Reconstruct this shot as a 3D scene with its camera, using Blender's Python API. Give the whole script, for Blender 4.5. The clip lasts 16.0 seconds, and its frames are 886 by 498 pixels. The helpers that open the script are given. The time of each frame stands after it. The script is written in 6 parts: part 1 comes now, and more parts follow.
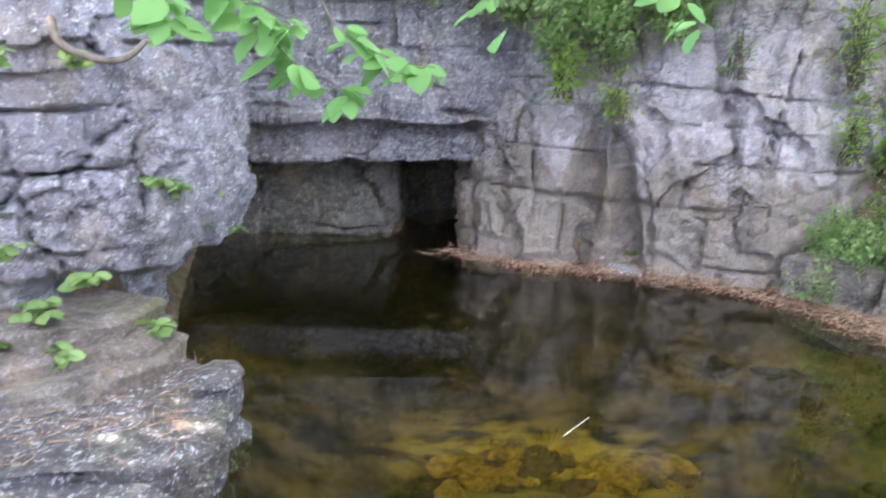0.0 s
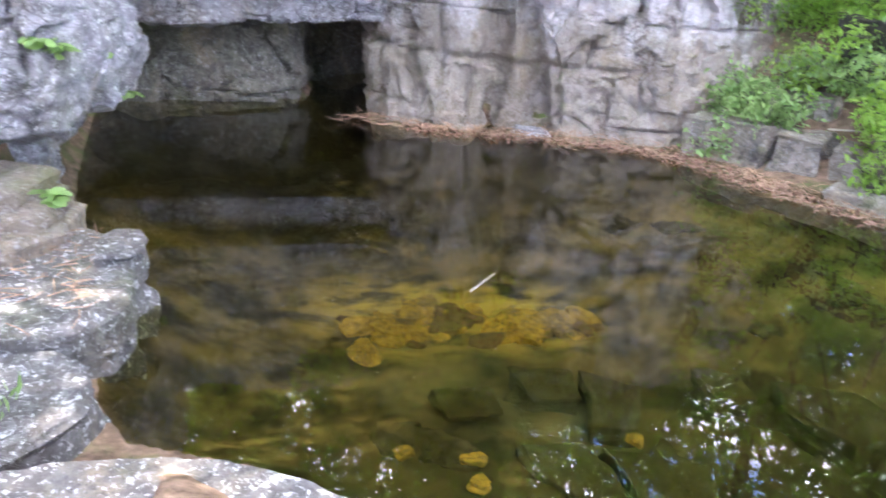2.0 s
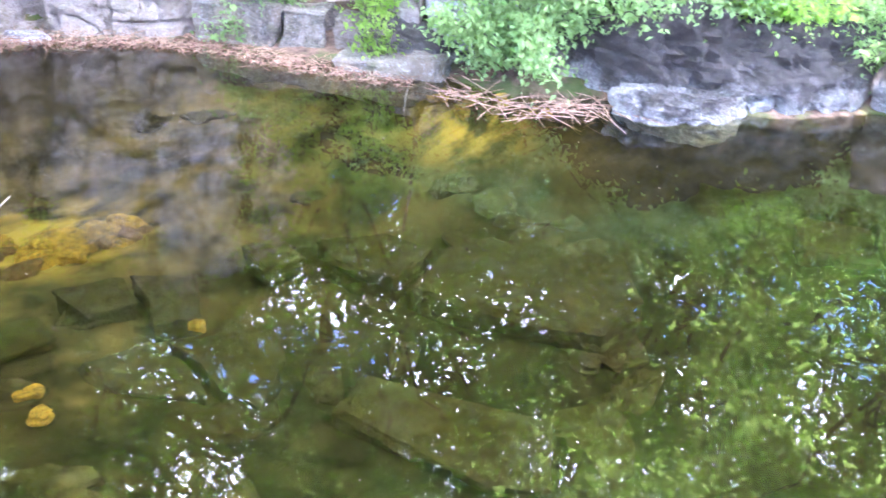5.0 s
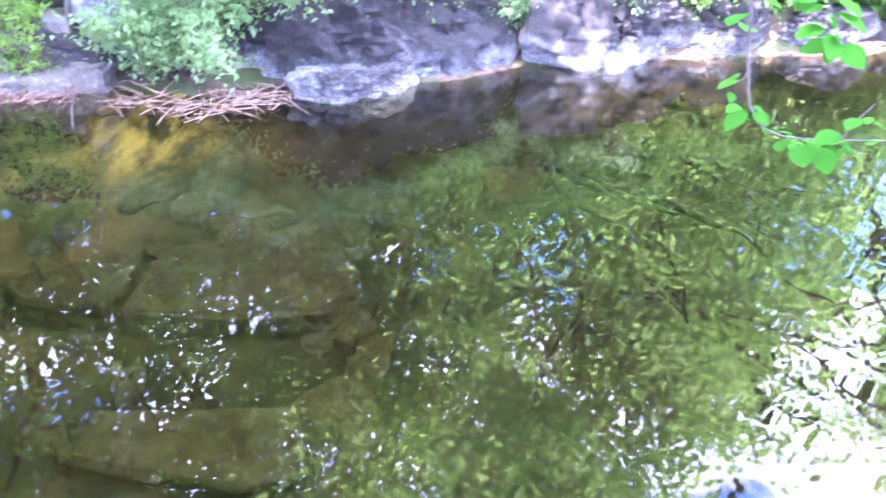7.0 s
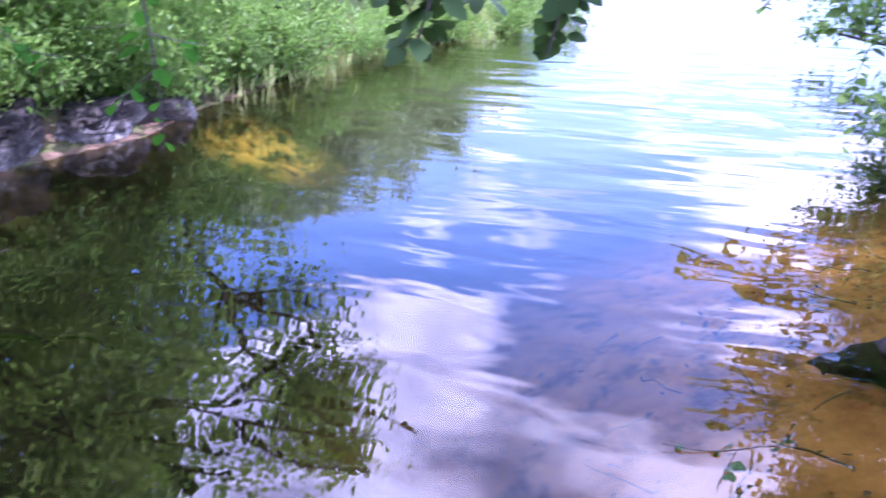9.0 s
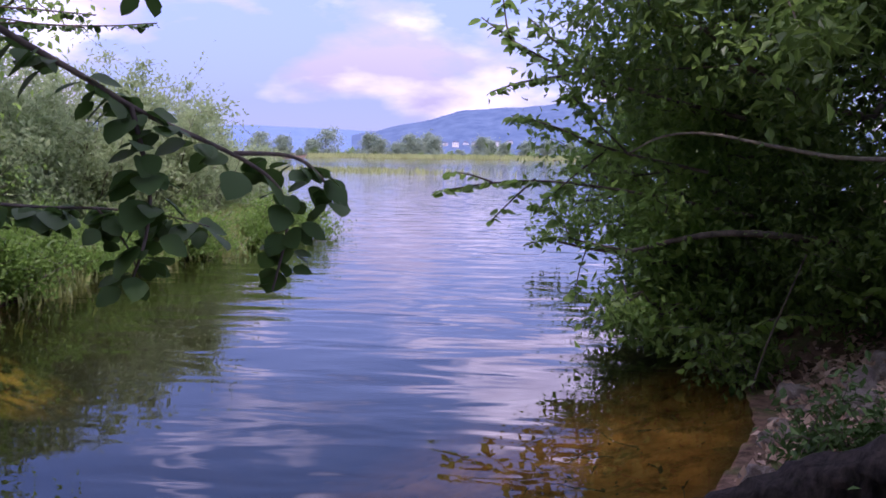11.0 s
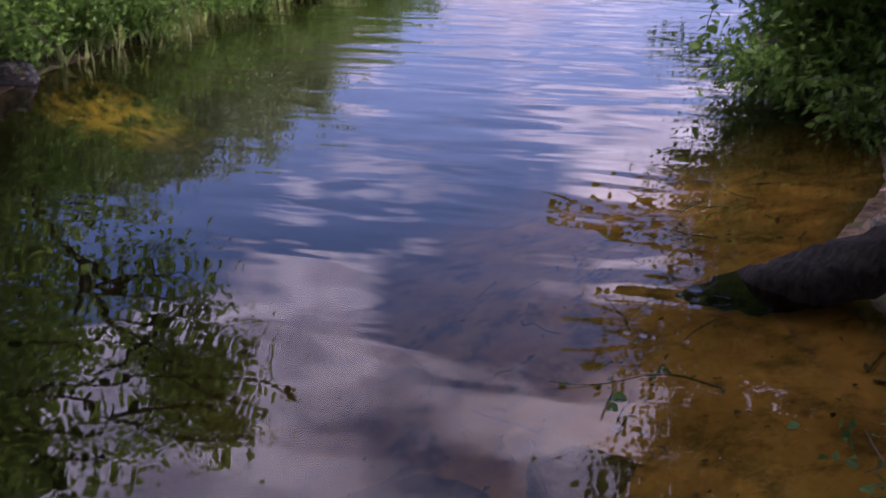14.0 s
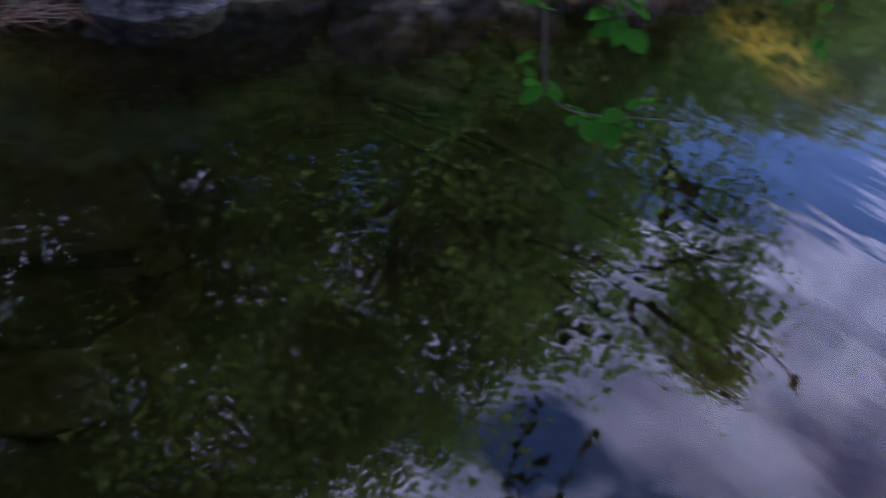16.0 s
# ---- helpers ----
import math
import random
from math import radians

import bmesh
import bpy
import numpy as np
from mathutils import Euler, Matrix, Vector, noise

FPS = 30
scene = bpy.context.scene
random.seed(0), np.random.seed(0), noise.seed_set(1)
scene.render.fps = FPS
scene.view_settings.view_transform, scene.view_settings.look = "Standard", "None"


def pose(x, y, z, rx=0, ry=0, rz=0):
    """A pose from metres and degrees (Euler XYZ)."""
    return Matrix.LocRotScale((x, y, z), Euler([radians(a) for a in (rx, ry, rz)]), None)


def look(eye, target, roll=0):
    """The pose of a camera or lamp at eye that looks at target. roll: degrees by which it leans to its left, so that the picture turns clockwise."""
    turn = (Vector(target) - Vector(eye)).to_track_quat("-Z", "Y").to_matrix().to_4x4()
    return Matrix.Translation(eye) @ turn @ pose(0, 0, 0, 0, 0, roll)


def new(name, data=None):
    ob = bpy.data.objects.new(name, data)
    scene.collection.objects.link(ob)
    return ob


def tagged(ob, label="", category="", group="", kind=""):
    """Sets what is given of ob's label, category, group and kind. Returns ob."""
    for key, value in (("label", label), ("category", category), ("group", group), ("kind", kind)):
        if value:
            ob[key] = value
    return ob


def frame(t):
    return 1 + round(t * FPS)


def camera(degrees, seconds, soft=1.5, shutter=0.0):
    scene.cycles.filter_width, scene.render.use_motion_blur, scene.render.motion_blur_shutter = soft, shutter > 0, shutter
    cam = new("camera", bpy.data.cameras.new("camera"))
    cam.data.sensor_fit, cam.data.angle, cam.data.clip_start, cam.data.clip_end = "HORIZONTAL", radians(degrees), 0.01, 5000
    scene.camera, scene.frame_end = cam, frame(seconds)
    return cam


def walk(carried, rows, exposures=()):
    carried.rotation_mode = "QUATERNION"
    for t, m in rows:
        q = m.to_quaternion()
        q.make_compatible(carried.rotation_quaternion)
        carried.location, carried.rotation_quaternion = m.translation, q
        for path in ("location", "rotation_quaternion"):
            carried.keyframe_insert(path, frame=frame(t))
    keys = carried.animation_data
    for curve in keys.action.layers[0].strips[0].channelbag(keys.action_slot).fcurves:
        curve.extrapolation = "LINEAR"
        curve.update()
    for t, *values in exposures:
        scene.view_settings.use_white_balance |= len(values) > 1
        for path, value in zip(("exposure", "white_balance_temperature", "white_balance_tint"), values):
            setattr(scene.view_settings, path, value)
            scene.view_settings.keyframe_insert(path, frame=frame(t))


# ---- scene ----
cam = camera(56.18, 16.0, soft=1.6, shutter=0.4)
PATH = [
    (0, (-0.044, 0.119, 1.955), (0.311, 2.020, 1.445), 1.7),
    (0.5, (-0.054, 0.118, 1.969), (0.204, 1.998, 1.339), 1.7),
    (1, (-0.049, 0.114, 1.952), (0.238, 1.976, 1.279), 1.7),
    (1.5, (-0.026, 0.107, 1.932), (0.353, 1.924, 1.189), 1.9),
    (2, (0.010, 0.078, 1.915), (0.542, 1.834, 1.118), 2.3),
    (2.5, (0.046, 0.040, 1.887), (0.793, 1.691, 1.041), 3.3),
    (3, (0.084, -0.003, 1.893), (0.996, 1.538, 1.003), 3.8),
    (3.5, (0.107, -0.034, 1.901), (1.160, 1.414, 1.010), 3.9),
    (4, (0.120, -0.053, 1.893), (1.260, 1.309, 0.973), 3.6),
    (4.2, (0.119, -0.063, 1.892), (1.297, 1.260, 0.964), 3.7),
    (6.3, (0.101, -0.115, 1.884), (1.648, 0.675, 0.891), 3.6),
    (6.5, (0.102, -0.126, 1.874), (1.681, 0.606, 0.888), 3.2),
    (7, (0.089, -0.137, 1.867), (1.758, 0.429, 0.921), 2.8),
    (7.5, (0.114, -0.165, 1.864), (1.882, 0.172, 0.991), 2.7),
    (8, (0.112, -0.215, 1.873), (1.931, -0.357, 1.053), 2.1),
    (8.5, (0.072, -0.264, 1.894), (1.838, -0.821, 1.139), 1.2),
    (9, (0.034, -0.301, 1.904), (1.703, -1.142, 1.192), 0.4),
    (9.5, (0.038, -0.316, 1.913), (1.631, -1.357, 1.299), -0.4),
    (10, (0.040, -0.328, 1.891), (1.565, -1.551, 1.471), -1.1),
    (10.2, (0.043, -0.337, 1.902), (1.545, -1.609, 1.547), -0.4),
    (12.3, (0.011, -0.358, 1.940), (1.417, -1.768, 1.751), 1.4),
    (12.5, (-0.001, -0.349, 1.924), (1.402, -1.750, 1.663), 1.2),
    (13, (-0.006, -0.337, 1.890), (1.419, -1.692, 1.523), -0.5),
    (13.5, (0.041, -0.329, 1.850), (1.492, -1.554, 1.221), 1.5),
    (14, (0.088, -0.321, 1.810), (1.573, -1.404, 1.022), 0.8),
    (14.5, (0.100, -0.300, 1.815), (1.617, -1.256, 0.929), 1.8),
    (15, (0.105, -0.250, 1.850), (1.715, -0.959, 0.899), 5.6),
    (15.5, (0.105, -0.190, 1.885), (1.794, -0.559, 0.880), 8.8),
    (16, (0.100, -0.140, 1.900), (1.796, -0.034, 0.845), 10.5),
]
EXPOSURES = [(0, 2.9, 6200, 20), (1.5, 3.2, 6200, 20), (3, 3.75, 5900, 20), (4, 4.1, 5600, 22), (6.3, 4.3, 5300, 38), (7.2, 4.15, 5000, 48), (8, 3.25, 5000, 52), (8.5, 2.4, 4950, 54), (9.0, 1.8, 5100, 52),
             (9.5, 1.2, 5400, 52), (10.2, 0.4, 5700, 52), (12.3, -0.35, 5900, 50), (14, -0.05, 6100, 46), (15, 0.0, 5800, 44), (15.5, 0.05, 5400, 40), (16, 0.1, 5100, 36)]
walk(cam, [(t, look(e, g, r)) for t, e, g, r in PATH], EXPOSURES)

# ---- world and sun ----
SUN_AZ, SUN_EL = radians(72), radians(56)   # azimuth counted like the camera's yaw, from +y to the left
sun_dir = Vector((-math.sin(SUN_AZ) * math.cos(SUN_EL), math.cos(SUN_AZ) * math.cos(SUN_EL), math.sin(SUN_EL)))


def build_world():
    w = bpy.data.worlds.new("world")
    scene.world = w
    w.use_nodes = True
    nt = w.node_tree
    nt.nodes.clear()
    N = lambda k: nt.nodes.new(k)
    out, bg, sky = N("ShaderNodeOutputWorld"), N("ShaderNodeBackground"), N("ShaderNodeTexSky")
    sky.sky_type, sky.sun_disc = "NISHITA", False
    sky.sun_elevation, sky.sun_rotation = SUN_EL, -SUN_AZ
    sky.air_density, sky.dust_density, sky.ozone_density = 0.8, 0.15, 3.0
    tc = N("ShaderNodeTexCoord")
    mp = N("ShaderNodeMapping")
    mp.inputs["Scale"].default_value = (1.0, 1.0, 2.6)
    mp.inputs["Location"].default_value = (3.1, 0.7, 0.35)
    nz = N("ShaderNodeTexNoise")
    nz.inputs["Scale"].default_value, nz.inputs["Detail"].default_value, nz.inputs["Roughness"].default_value = 3.2, 8, 0.52
    ramp = N("ShaderNodeValToRGB")
    ramp.color_ramp.elements[0].position, ramp.color_ramp.elements[1].position = 0.50, 0.60
    mix = N("ShaderNodeMix")
    mix.data_type = "RGBA"
    cloud = N("ShaderNodeValToRGB")
    cloud.color_ramp.elements[0].position, cloud.color_ramp.elements[1].position = 0.40, 0.62
    cloud.color_ramp.elements[0].color, cloud.color_ramp.elements[1].color = (4.5, 4.6, 5.5, 1), (9.4, 9.5, 10.2, 1)
    puff = N("ShaderNodeTexNoise")
    puff.inputs["Scale"].default_value, puff.inputs["Detail"].default_value = 5.5, 6
    bg.inputs["Strength"].default_value = 0.15
    L = nt.links.new
    L(tc.outputs["Generated"], mp.inputs["Vector"])
    L(mp.outputs[0], nz.inputs["Vector"])
    L(mp.outputs[0], puff.inputs["Vector"])
    L(puff.outputs["Fac"], cloud.inputs[0])
    # more cover overhead and along the horizon, a clear band between
    sep = N("ShaderNodeSeparateXYZ")
    L(tc.outputs["Generated"], sep.inputs[0])
    high = N("ShaderNodeMapRange")
    high.inputs["From Min"].default_value, high.inputs["From Max"].default_value = 0.38, 0.56
    high.inputs["To Min"].default_value, high.inputs["To Max"].default_value = -0.03, 0.085
    L(sep.outputs["Z"], high.inputs["Value"])
    low = N("ShaderNodeMapRange")
    low.inputs["From Min"].default_value, low.inputs["From Max"].default_value = 0.18, 0.37
    low.inputs["To Min"].default_value, low.inputs["To Max"].default_value = 0.065, 0.0
    L(sep.outputs["Z"], low.inputs["Value"])
    add1, add2 = N("ShaderNodeMath"), N("ShaderNodeMath")
    L(nz.outputs["Fac"], add1.inputs[0])
    L(high.outputs[0], add1.inputs[1])
    L(add1.outputs[0], add2.inputs[0])
    L(low.outputs[0], add2.inputs[1])
    L(add2.outputs[0], ramp.inputs[0])
    L(ramp.outputs[0], mix.inputs[0])
    # a bluer belt of air low over the hills
    belt, haze = N("ShaderNodeMapRange"), N("ShaderNodeMix")
    belt.inputs["From Min"].default_value, belt.inputs["From Max"].default_value = 0.0, 0.35
    belt.inputs["To Min"].default_value, belt.inputs["To Max"].default_value = 0.85, 0.0
    haze.data_type = "RGBA"
    haze.inputs[7].default_value = (2.9, 3.7, 6.0, 1)
    L(sep.outputs["Z"], belt.inputs["Value"])
    L(belt.outputs[0], haze.inputs[0])
    L(sky.outputs[0], haze.inputs[6])
    L(haze.outputs[2], mix.inputs[6])
    # sky and clouds made brighter with height, to lift reflections and fill light
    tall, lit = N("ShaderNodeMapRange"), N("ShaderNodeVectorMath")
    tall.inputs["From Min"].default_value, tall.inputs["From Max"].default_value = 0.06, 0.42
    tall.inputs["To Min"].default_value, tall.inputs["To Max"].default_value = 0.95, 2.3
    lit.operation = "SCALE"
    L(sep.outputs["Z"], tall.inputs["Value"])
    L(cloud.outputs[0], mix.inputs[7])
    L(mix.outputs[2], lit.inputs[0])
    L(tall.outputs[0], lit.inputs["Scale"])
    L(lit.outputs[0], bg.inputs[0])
    L(bg.outputs[0], out.inputs[0])


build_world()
sun = new("sun", bpy.data.lights.new("sun", "SUN"))
sun.data.energy, sun.data.angle, sun.data.color = 4.5, radians(0.55), (1.0, 0.95, 0.86)
sun.matrix_world = look(sun_dir * 50, (0, 0, 0))


# ---- materials ----
class Mat:
    """A small node-building helper."""

    def __init__(self, name):
        self.m = bpy.data.materials.new(name)
        self.m.use_nodes = True
        self.t = self.m.node_tree
        self.b = self.t.nodes["Principled BSDF"]
        self.out = self.t.nodes["Material Output"]
        self.co = self.n("ShaderNodeNewGeometry").outputs["Position"]

    def n(self, kind):
        return self.t.nodes.new(kind)

    def l(self, a, b):
        self.t.links.new(a, b)

    def noise(self, scale, detail=4, rough=0.55, stretch=(1, 1, 1), distort=0.0):
        mp = self.n("ShaderNodeMapping")
        mp.inputs["Scale"].default_value = stretch
        self.l(self.co, mp.inputs["Vector"])
        nz = self.n("ShaderNodeTexNoise")
        nz.inputs["Scale"].default_value, nz.inputs["Detail"].default_value = scale, detail
        nz.inputs["Roughness"].default_value, nz.inputs["Distortion"].default_value = rough, distort
        self.l(mp.outputs[0], nz.inputs["Vector"])
        return nz.outputs["Fac"]

    def ramp(self, fac, stops):
        r = self.n("ShaderNodeValToRGB")
        e = r.color_ramp.elements
        while len(e) < len(stops):
            e.new(0.5)
        for el, (p, c) in zip(e, stops):
            el.position = p
            el.color = (*c, 1) if not isinstance(c, (int, float)) else (c, c, c, 1)
        self.l(fac, r.inputs[0])
        return r.outputs[0]

    def mix(self, fac, a, b, mode="MIX"):
        x = self.n("ShaderNodeMix")
        x.data_type, x.blend_type = "RGBA", mode
        for sock, v in ((x.inputs[0], fac), (x.inputs[6], a), (x.inputs[7], b)):
            if isinstance(v, (int, float)):
                sock.default_value = v
            elif isinstance(v, tuple):
                sock.default_value = (*v, 1)
            else:
                self.l(v, sock)
        return x.outputs[2]

    def bump(self, *heights):
        prev = None
        for h, strength, dist in heights:
            b = self.n("ShaderNodeBump")
            b.inputs["Strength"].default_value, b.inputs["Distance"].default_value = strength, dist
            self.l(h, b.inputs["Height"])
            if prev:
                self.l(prev, b.inputs["Normal"])
            prev = b.outputs[0]
        self.l(prev, self.b.inputs["Normal"])

    def done(self, color, rough=0.8, spec=0.3):
        if isinstance(color, tuple):
            self.b.inputs["Base Color"].default_value = (*color, 1)
        else:
            self.l(color, self.b.inputs["Base Color"])
        self.b.inputs["Roughness"].default_value = rough
        self.b.inputs["Specular IOR Level"].default_value = spec
        return self.m


def limestone(name, light=(0.42, 0.41, 0.43), mid=(0.29, 0.285, 0.30), ochre=0.3, dark=0.55, moss=0.15, fleck=0.6, dark_top=0.0, tide=0.0):
    k = Mat(name)
    fine = k.noise(14, 7, 0.68)
    base = k.mix(k.ramp(fine, [(0.32, 0.0), (0.66, 1.0)]), mid, light)
    brown = k.ramp(k.noise(1.6, 6, 0.66, (1, 1, 0.7)), [(0.50, 0.0), (0.66, ochre)])
    base = k.mix(brown, base, (0.21, 0.15, 0.105))
    buff = k.ramp(k.noise(2.9, 5, 0.6, (1, 1, 0.5), 0.4), [(0.54, 0.0), (0.68, ochre)])
    base = k.mix(buff, base, (0.44, 0.34, 0.22))
    streak = k.ramp(k.noise(3.4, 6, 0.66, (1.7, 1.7, 0.32)), [(0.52, 0.0), (0.66, dark)])
    base = k.mix(streak, base, (0.085, 0.08, 0.078))
    lich = k.ramp(k.noise(22, 5, 0.75), [(0.56, 0.0), (0.63, fleck)])
    base = k.mix(lich, base, (0.66, 0.65, 0.65))
    patch = k.ramp(k.noise(2.2, 4, 0.6), [(0.42, 0.0), (0.60, 1.0)])
    spots = k.ramp(k.noise(30, 5, 0.75, (1, 1, 1.3)), [(0.56, 0.0), (0.64, 0.75)])
    base = k.mix(k.mix(1.0, spots, patch, "MULTIPLY"), base, (0.075, 0.07, 0.068))
    pits = k.ramp(k.noise(60, 4, 0.7, (1, 1, 1.4)), [(0.57, 0.0), (0.64, 0.8)])
    base = k.mix(k.mix(1.0, pits, k.ramp(k.noise(4.0, 4, 0.6), [(0.40, 0.15), (0.60, 1.0)]), "MULTIPLY"), base, (0.05, 0.046, 0.042))
    chalk = k.ramp(k.noise(48, 5, 0.75), [(0.58, 0.0), (0.63, fleck)])
    base = k.mix(chalk, base, (0.62, 0.60, 0.60))
    ms = k.ramp(k.noise(1.9, 6, 0.65), [(0.55, 0.0), (0.68, moss)])
    base = k.mix(ms, base, (0.13, 0.14, 0.045))
    veins = k.ramp(k.noise(5.5, 8, 0.7, (1, 1, 1.6), 0.8), [(0.46, 0.0), (0.495, dark), (0.505, dark), (0.54, 0.0)])
    base = k.mix(k.mix(1.0, veins, k.ramp(k.noise(1.1, 3), [(0.45, 0.0), (0.6, 1.0)]), "MULTIPLY"), base, (0.06, 0.052, 0.045))
    if tide:
        # brown stain left by high water, fading upwards unevenly
        zs = k.n("ShaderNodeSeparateXYZ")
        k.l(k.co, zs.inputs[0])
        edge = k.n("ShaderNodeMath")
        edge.operation = "MULTIPLY_ADD"
        k.l(k.noise(2.2, 6, 0.68, (1, 1, 0.5)), edge.inputs[0])
        edge.inputs[1].default_value = -1.6
        k.l(zs.outputs["Z"], edge.inputs[2])
        mark = k.ramp(edge.outputs[0], [(0.0, tide), (0.28, 0.0)])
        base = k.mix(mark, base, k.mix(k.noise(9, 5, 0.7), (0.10, 0.075, 0.045), (0.26, 0.20, 0.13)))
    if dark_top:
        # darkens the stone above an uneven height, leaving the foot pale
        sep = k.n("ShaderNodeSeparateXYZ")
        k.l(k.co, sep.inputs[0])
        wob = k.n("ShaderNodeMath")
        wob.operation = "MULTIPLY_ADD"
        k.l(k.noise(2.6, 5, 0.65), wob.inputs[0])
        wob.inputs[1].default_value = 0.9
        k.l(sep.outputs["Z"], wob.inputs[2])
        dk = k.ramp(wob.outputs[0], [(0.46, 0.0), (0.70, dark_top)])
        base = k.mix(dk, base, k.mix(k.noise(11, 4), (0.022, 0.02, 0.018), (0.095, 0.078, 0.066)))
    k.bump((k.noise(7, 9, 0.76), 1.0, 0.075), (k.noise(40, 5, 0.7), 0.9, 0.014))
    return k.done(base, 0.9, 0.2)


def leaf_mat(name, a, b, trans=0.45, rough=0.45, spec=0.35):
    k = Mat(name)
    isl = k.n("ShaderNodeNewGeometry").outputs["Random Per Island"]
    col = k.mix(isl, a, b)
    col = k.mix(k.ramp(k.noise(1.3, 3), [(0.35, 0.0), (0.7, 0.5)]), col, tuple(v * 0.7 for v in a))
    k.done(col, rough, spec)
    tr = k.n("ShaderNodeBsdfTranslucent")
    k.l(k.mix(0.5, col, tuple(min(1, v * 1.6) for v in b)), tr.inputs["Color"])
    ms = k.n("ShaderNodeMixShader")
    ms.inputs[0].default_value = trans
    k.l(k.b.outputs[0], ms.inputs[1])
    k.l(tr.outputs[0], ms.inputs[2])
    k.l(ms.outputs[0], k.out.inputs["Surface"])
    return k.m


def bark_mat(name, a, b, scale=18):
    k = Mat(name)
    f = k.noise(scale, 6, 0.65, (1, 1, 0.35))
    col = k.mix(k.ramp(f, [(0.35, 0.0), (0.65, 1.0)]), a, b)
    k.bump((f, 0.8, 0.01))
    return k.done(col, 0.9, 0.2)


def water_mat():
    k = Mat("water")
    k.t.nodes.remove(k.b)
    sep = k.n("ShaderNodeSeparateXYZ")
    k.l(k.co, sep.inputs[0])
    # the open lake ripples more than the sheltered pool
    dist = k.n("ShaderNodeMath")
    dist.operation = "MULTIPLY_ADD"
    k.l(sep.outputs["X"], dist.inputs[0])
    dist.inputs[1].default_value = 0.55
    neg = k.n("ShaderNodeMath")
    neg.operation = "MULTIPLY"
    neg.inputs[1].default_value = -1.0
    k.l(sep.outputs["Y"], neg.inputs[0])
    k.l(neg.outputs[0], dist.inputs[2])
    rng = k.n("ShaderNodeMapRange")
    rng.inputs["From Min"].default_value, rng.inputs["From Max"].default_value = 0.0, 11.0
    rng.inputs["To Min"].default_value, rng.inputs["To Max"].default_value = 0.035, 0.62
    k.l(dist.outputs[0], rng.inputs["Value"])
    # long low crests lie across the way to the open lake
    turn = k.n("ShaderNodeMapping")
    turn.vector_type = "TEXTURE"
    turn.inputs["Rotation"].default_value = (0, 0, radians(42))
    turn.inputs["Scale"].default_value = (2.6, 1.0, 1.0)
    k.l(k.co, turn.inputs["Vector"])
    crest = k.n("ShaderNodeTexNoise")
    crest.inputs["Scale"].default_value, crest.inputs["Detail"].default_value = 1.7, 2
    crest.inputs["Roughness"].default_value, crest.inputs["Distortion"].default_value = 0.42, 0.35
    k.l(turn.outputs[0], crest.inputs["Vector"])
    swell = crest.outputs["Fac"]
    small = k.noise(3.6, 2, 0.5)
    b1, b2 = k.n("ShaderNodeBump"), k.n("ShaderNodeBump")
    b1.inputs["Distance"].default_value, b2.inputs["Distance"].default_value = 0.05, 0.005
    b2.inputs["Strength"].default_value = 0.07
    k.l(rng.outputs[0], b1.inputs["Strength"])
    k.l(swell, b1.inputs["Height"])
    k.l(small, b2.inputs["Height"])
    k.l(b1.outputs[0], b2.inputs["Normal"])
    gl, tr, fr, ms = (k.n(s) for s in ("ShaderNodeBsdfGlossy", "ShaderNodeBsdfTransparent", "ShaderNodeLayerWeight", "ShaderNodeMixShader"))
    gl.inputs["Roughness"].default_value = 0.0
    gl.inputs["Color"].default_value = (1, 1, 1, 1)
    tr.inputs["Color"].default_value = (0.56, 0.55, 0.36, 1)
    # reflectance 0.04 looking straight down, rising to 1 at a grazing angle
    fr.inputs["Blend"].default_value = 0.5
    p5, gloss = k.n("ShaderNodeMath"), k.n("ShaderNodeMath")
    p5.operation, gloss.operation = "POWER", "MULTIPLY_ADD"
    p5.inputs[1].default_value = 5.0
    gloss.inputs[1].default_value, gloss.inputs[2].default_value = 0.955, 0.045
    k.l(fr.outputs["Facing"], p5.inputs[0])
    k.l(p5.outputs[0], gloss.inputs[0])
    k.l(b2.outputs[0], gl.inputs["Normal"])
    k.l(b2.outputs[0], fr.inputs["Normal"])
    k.l(gloss.outputs[0], ms.inputs[0])
    k.l(tr.outputs[0], ms.inputs[1])
    k.l(gl.outputs[0], ms.inputs[2])
    k.l(ms.outputs[0], k.out.inputs["Surface"])
    return k.m


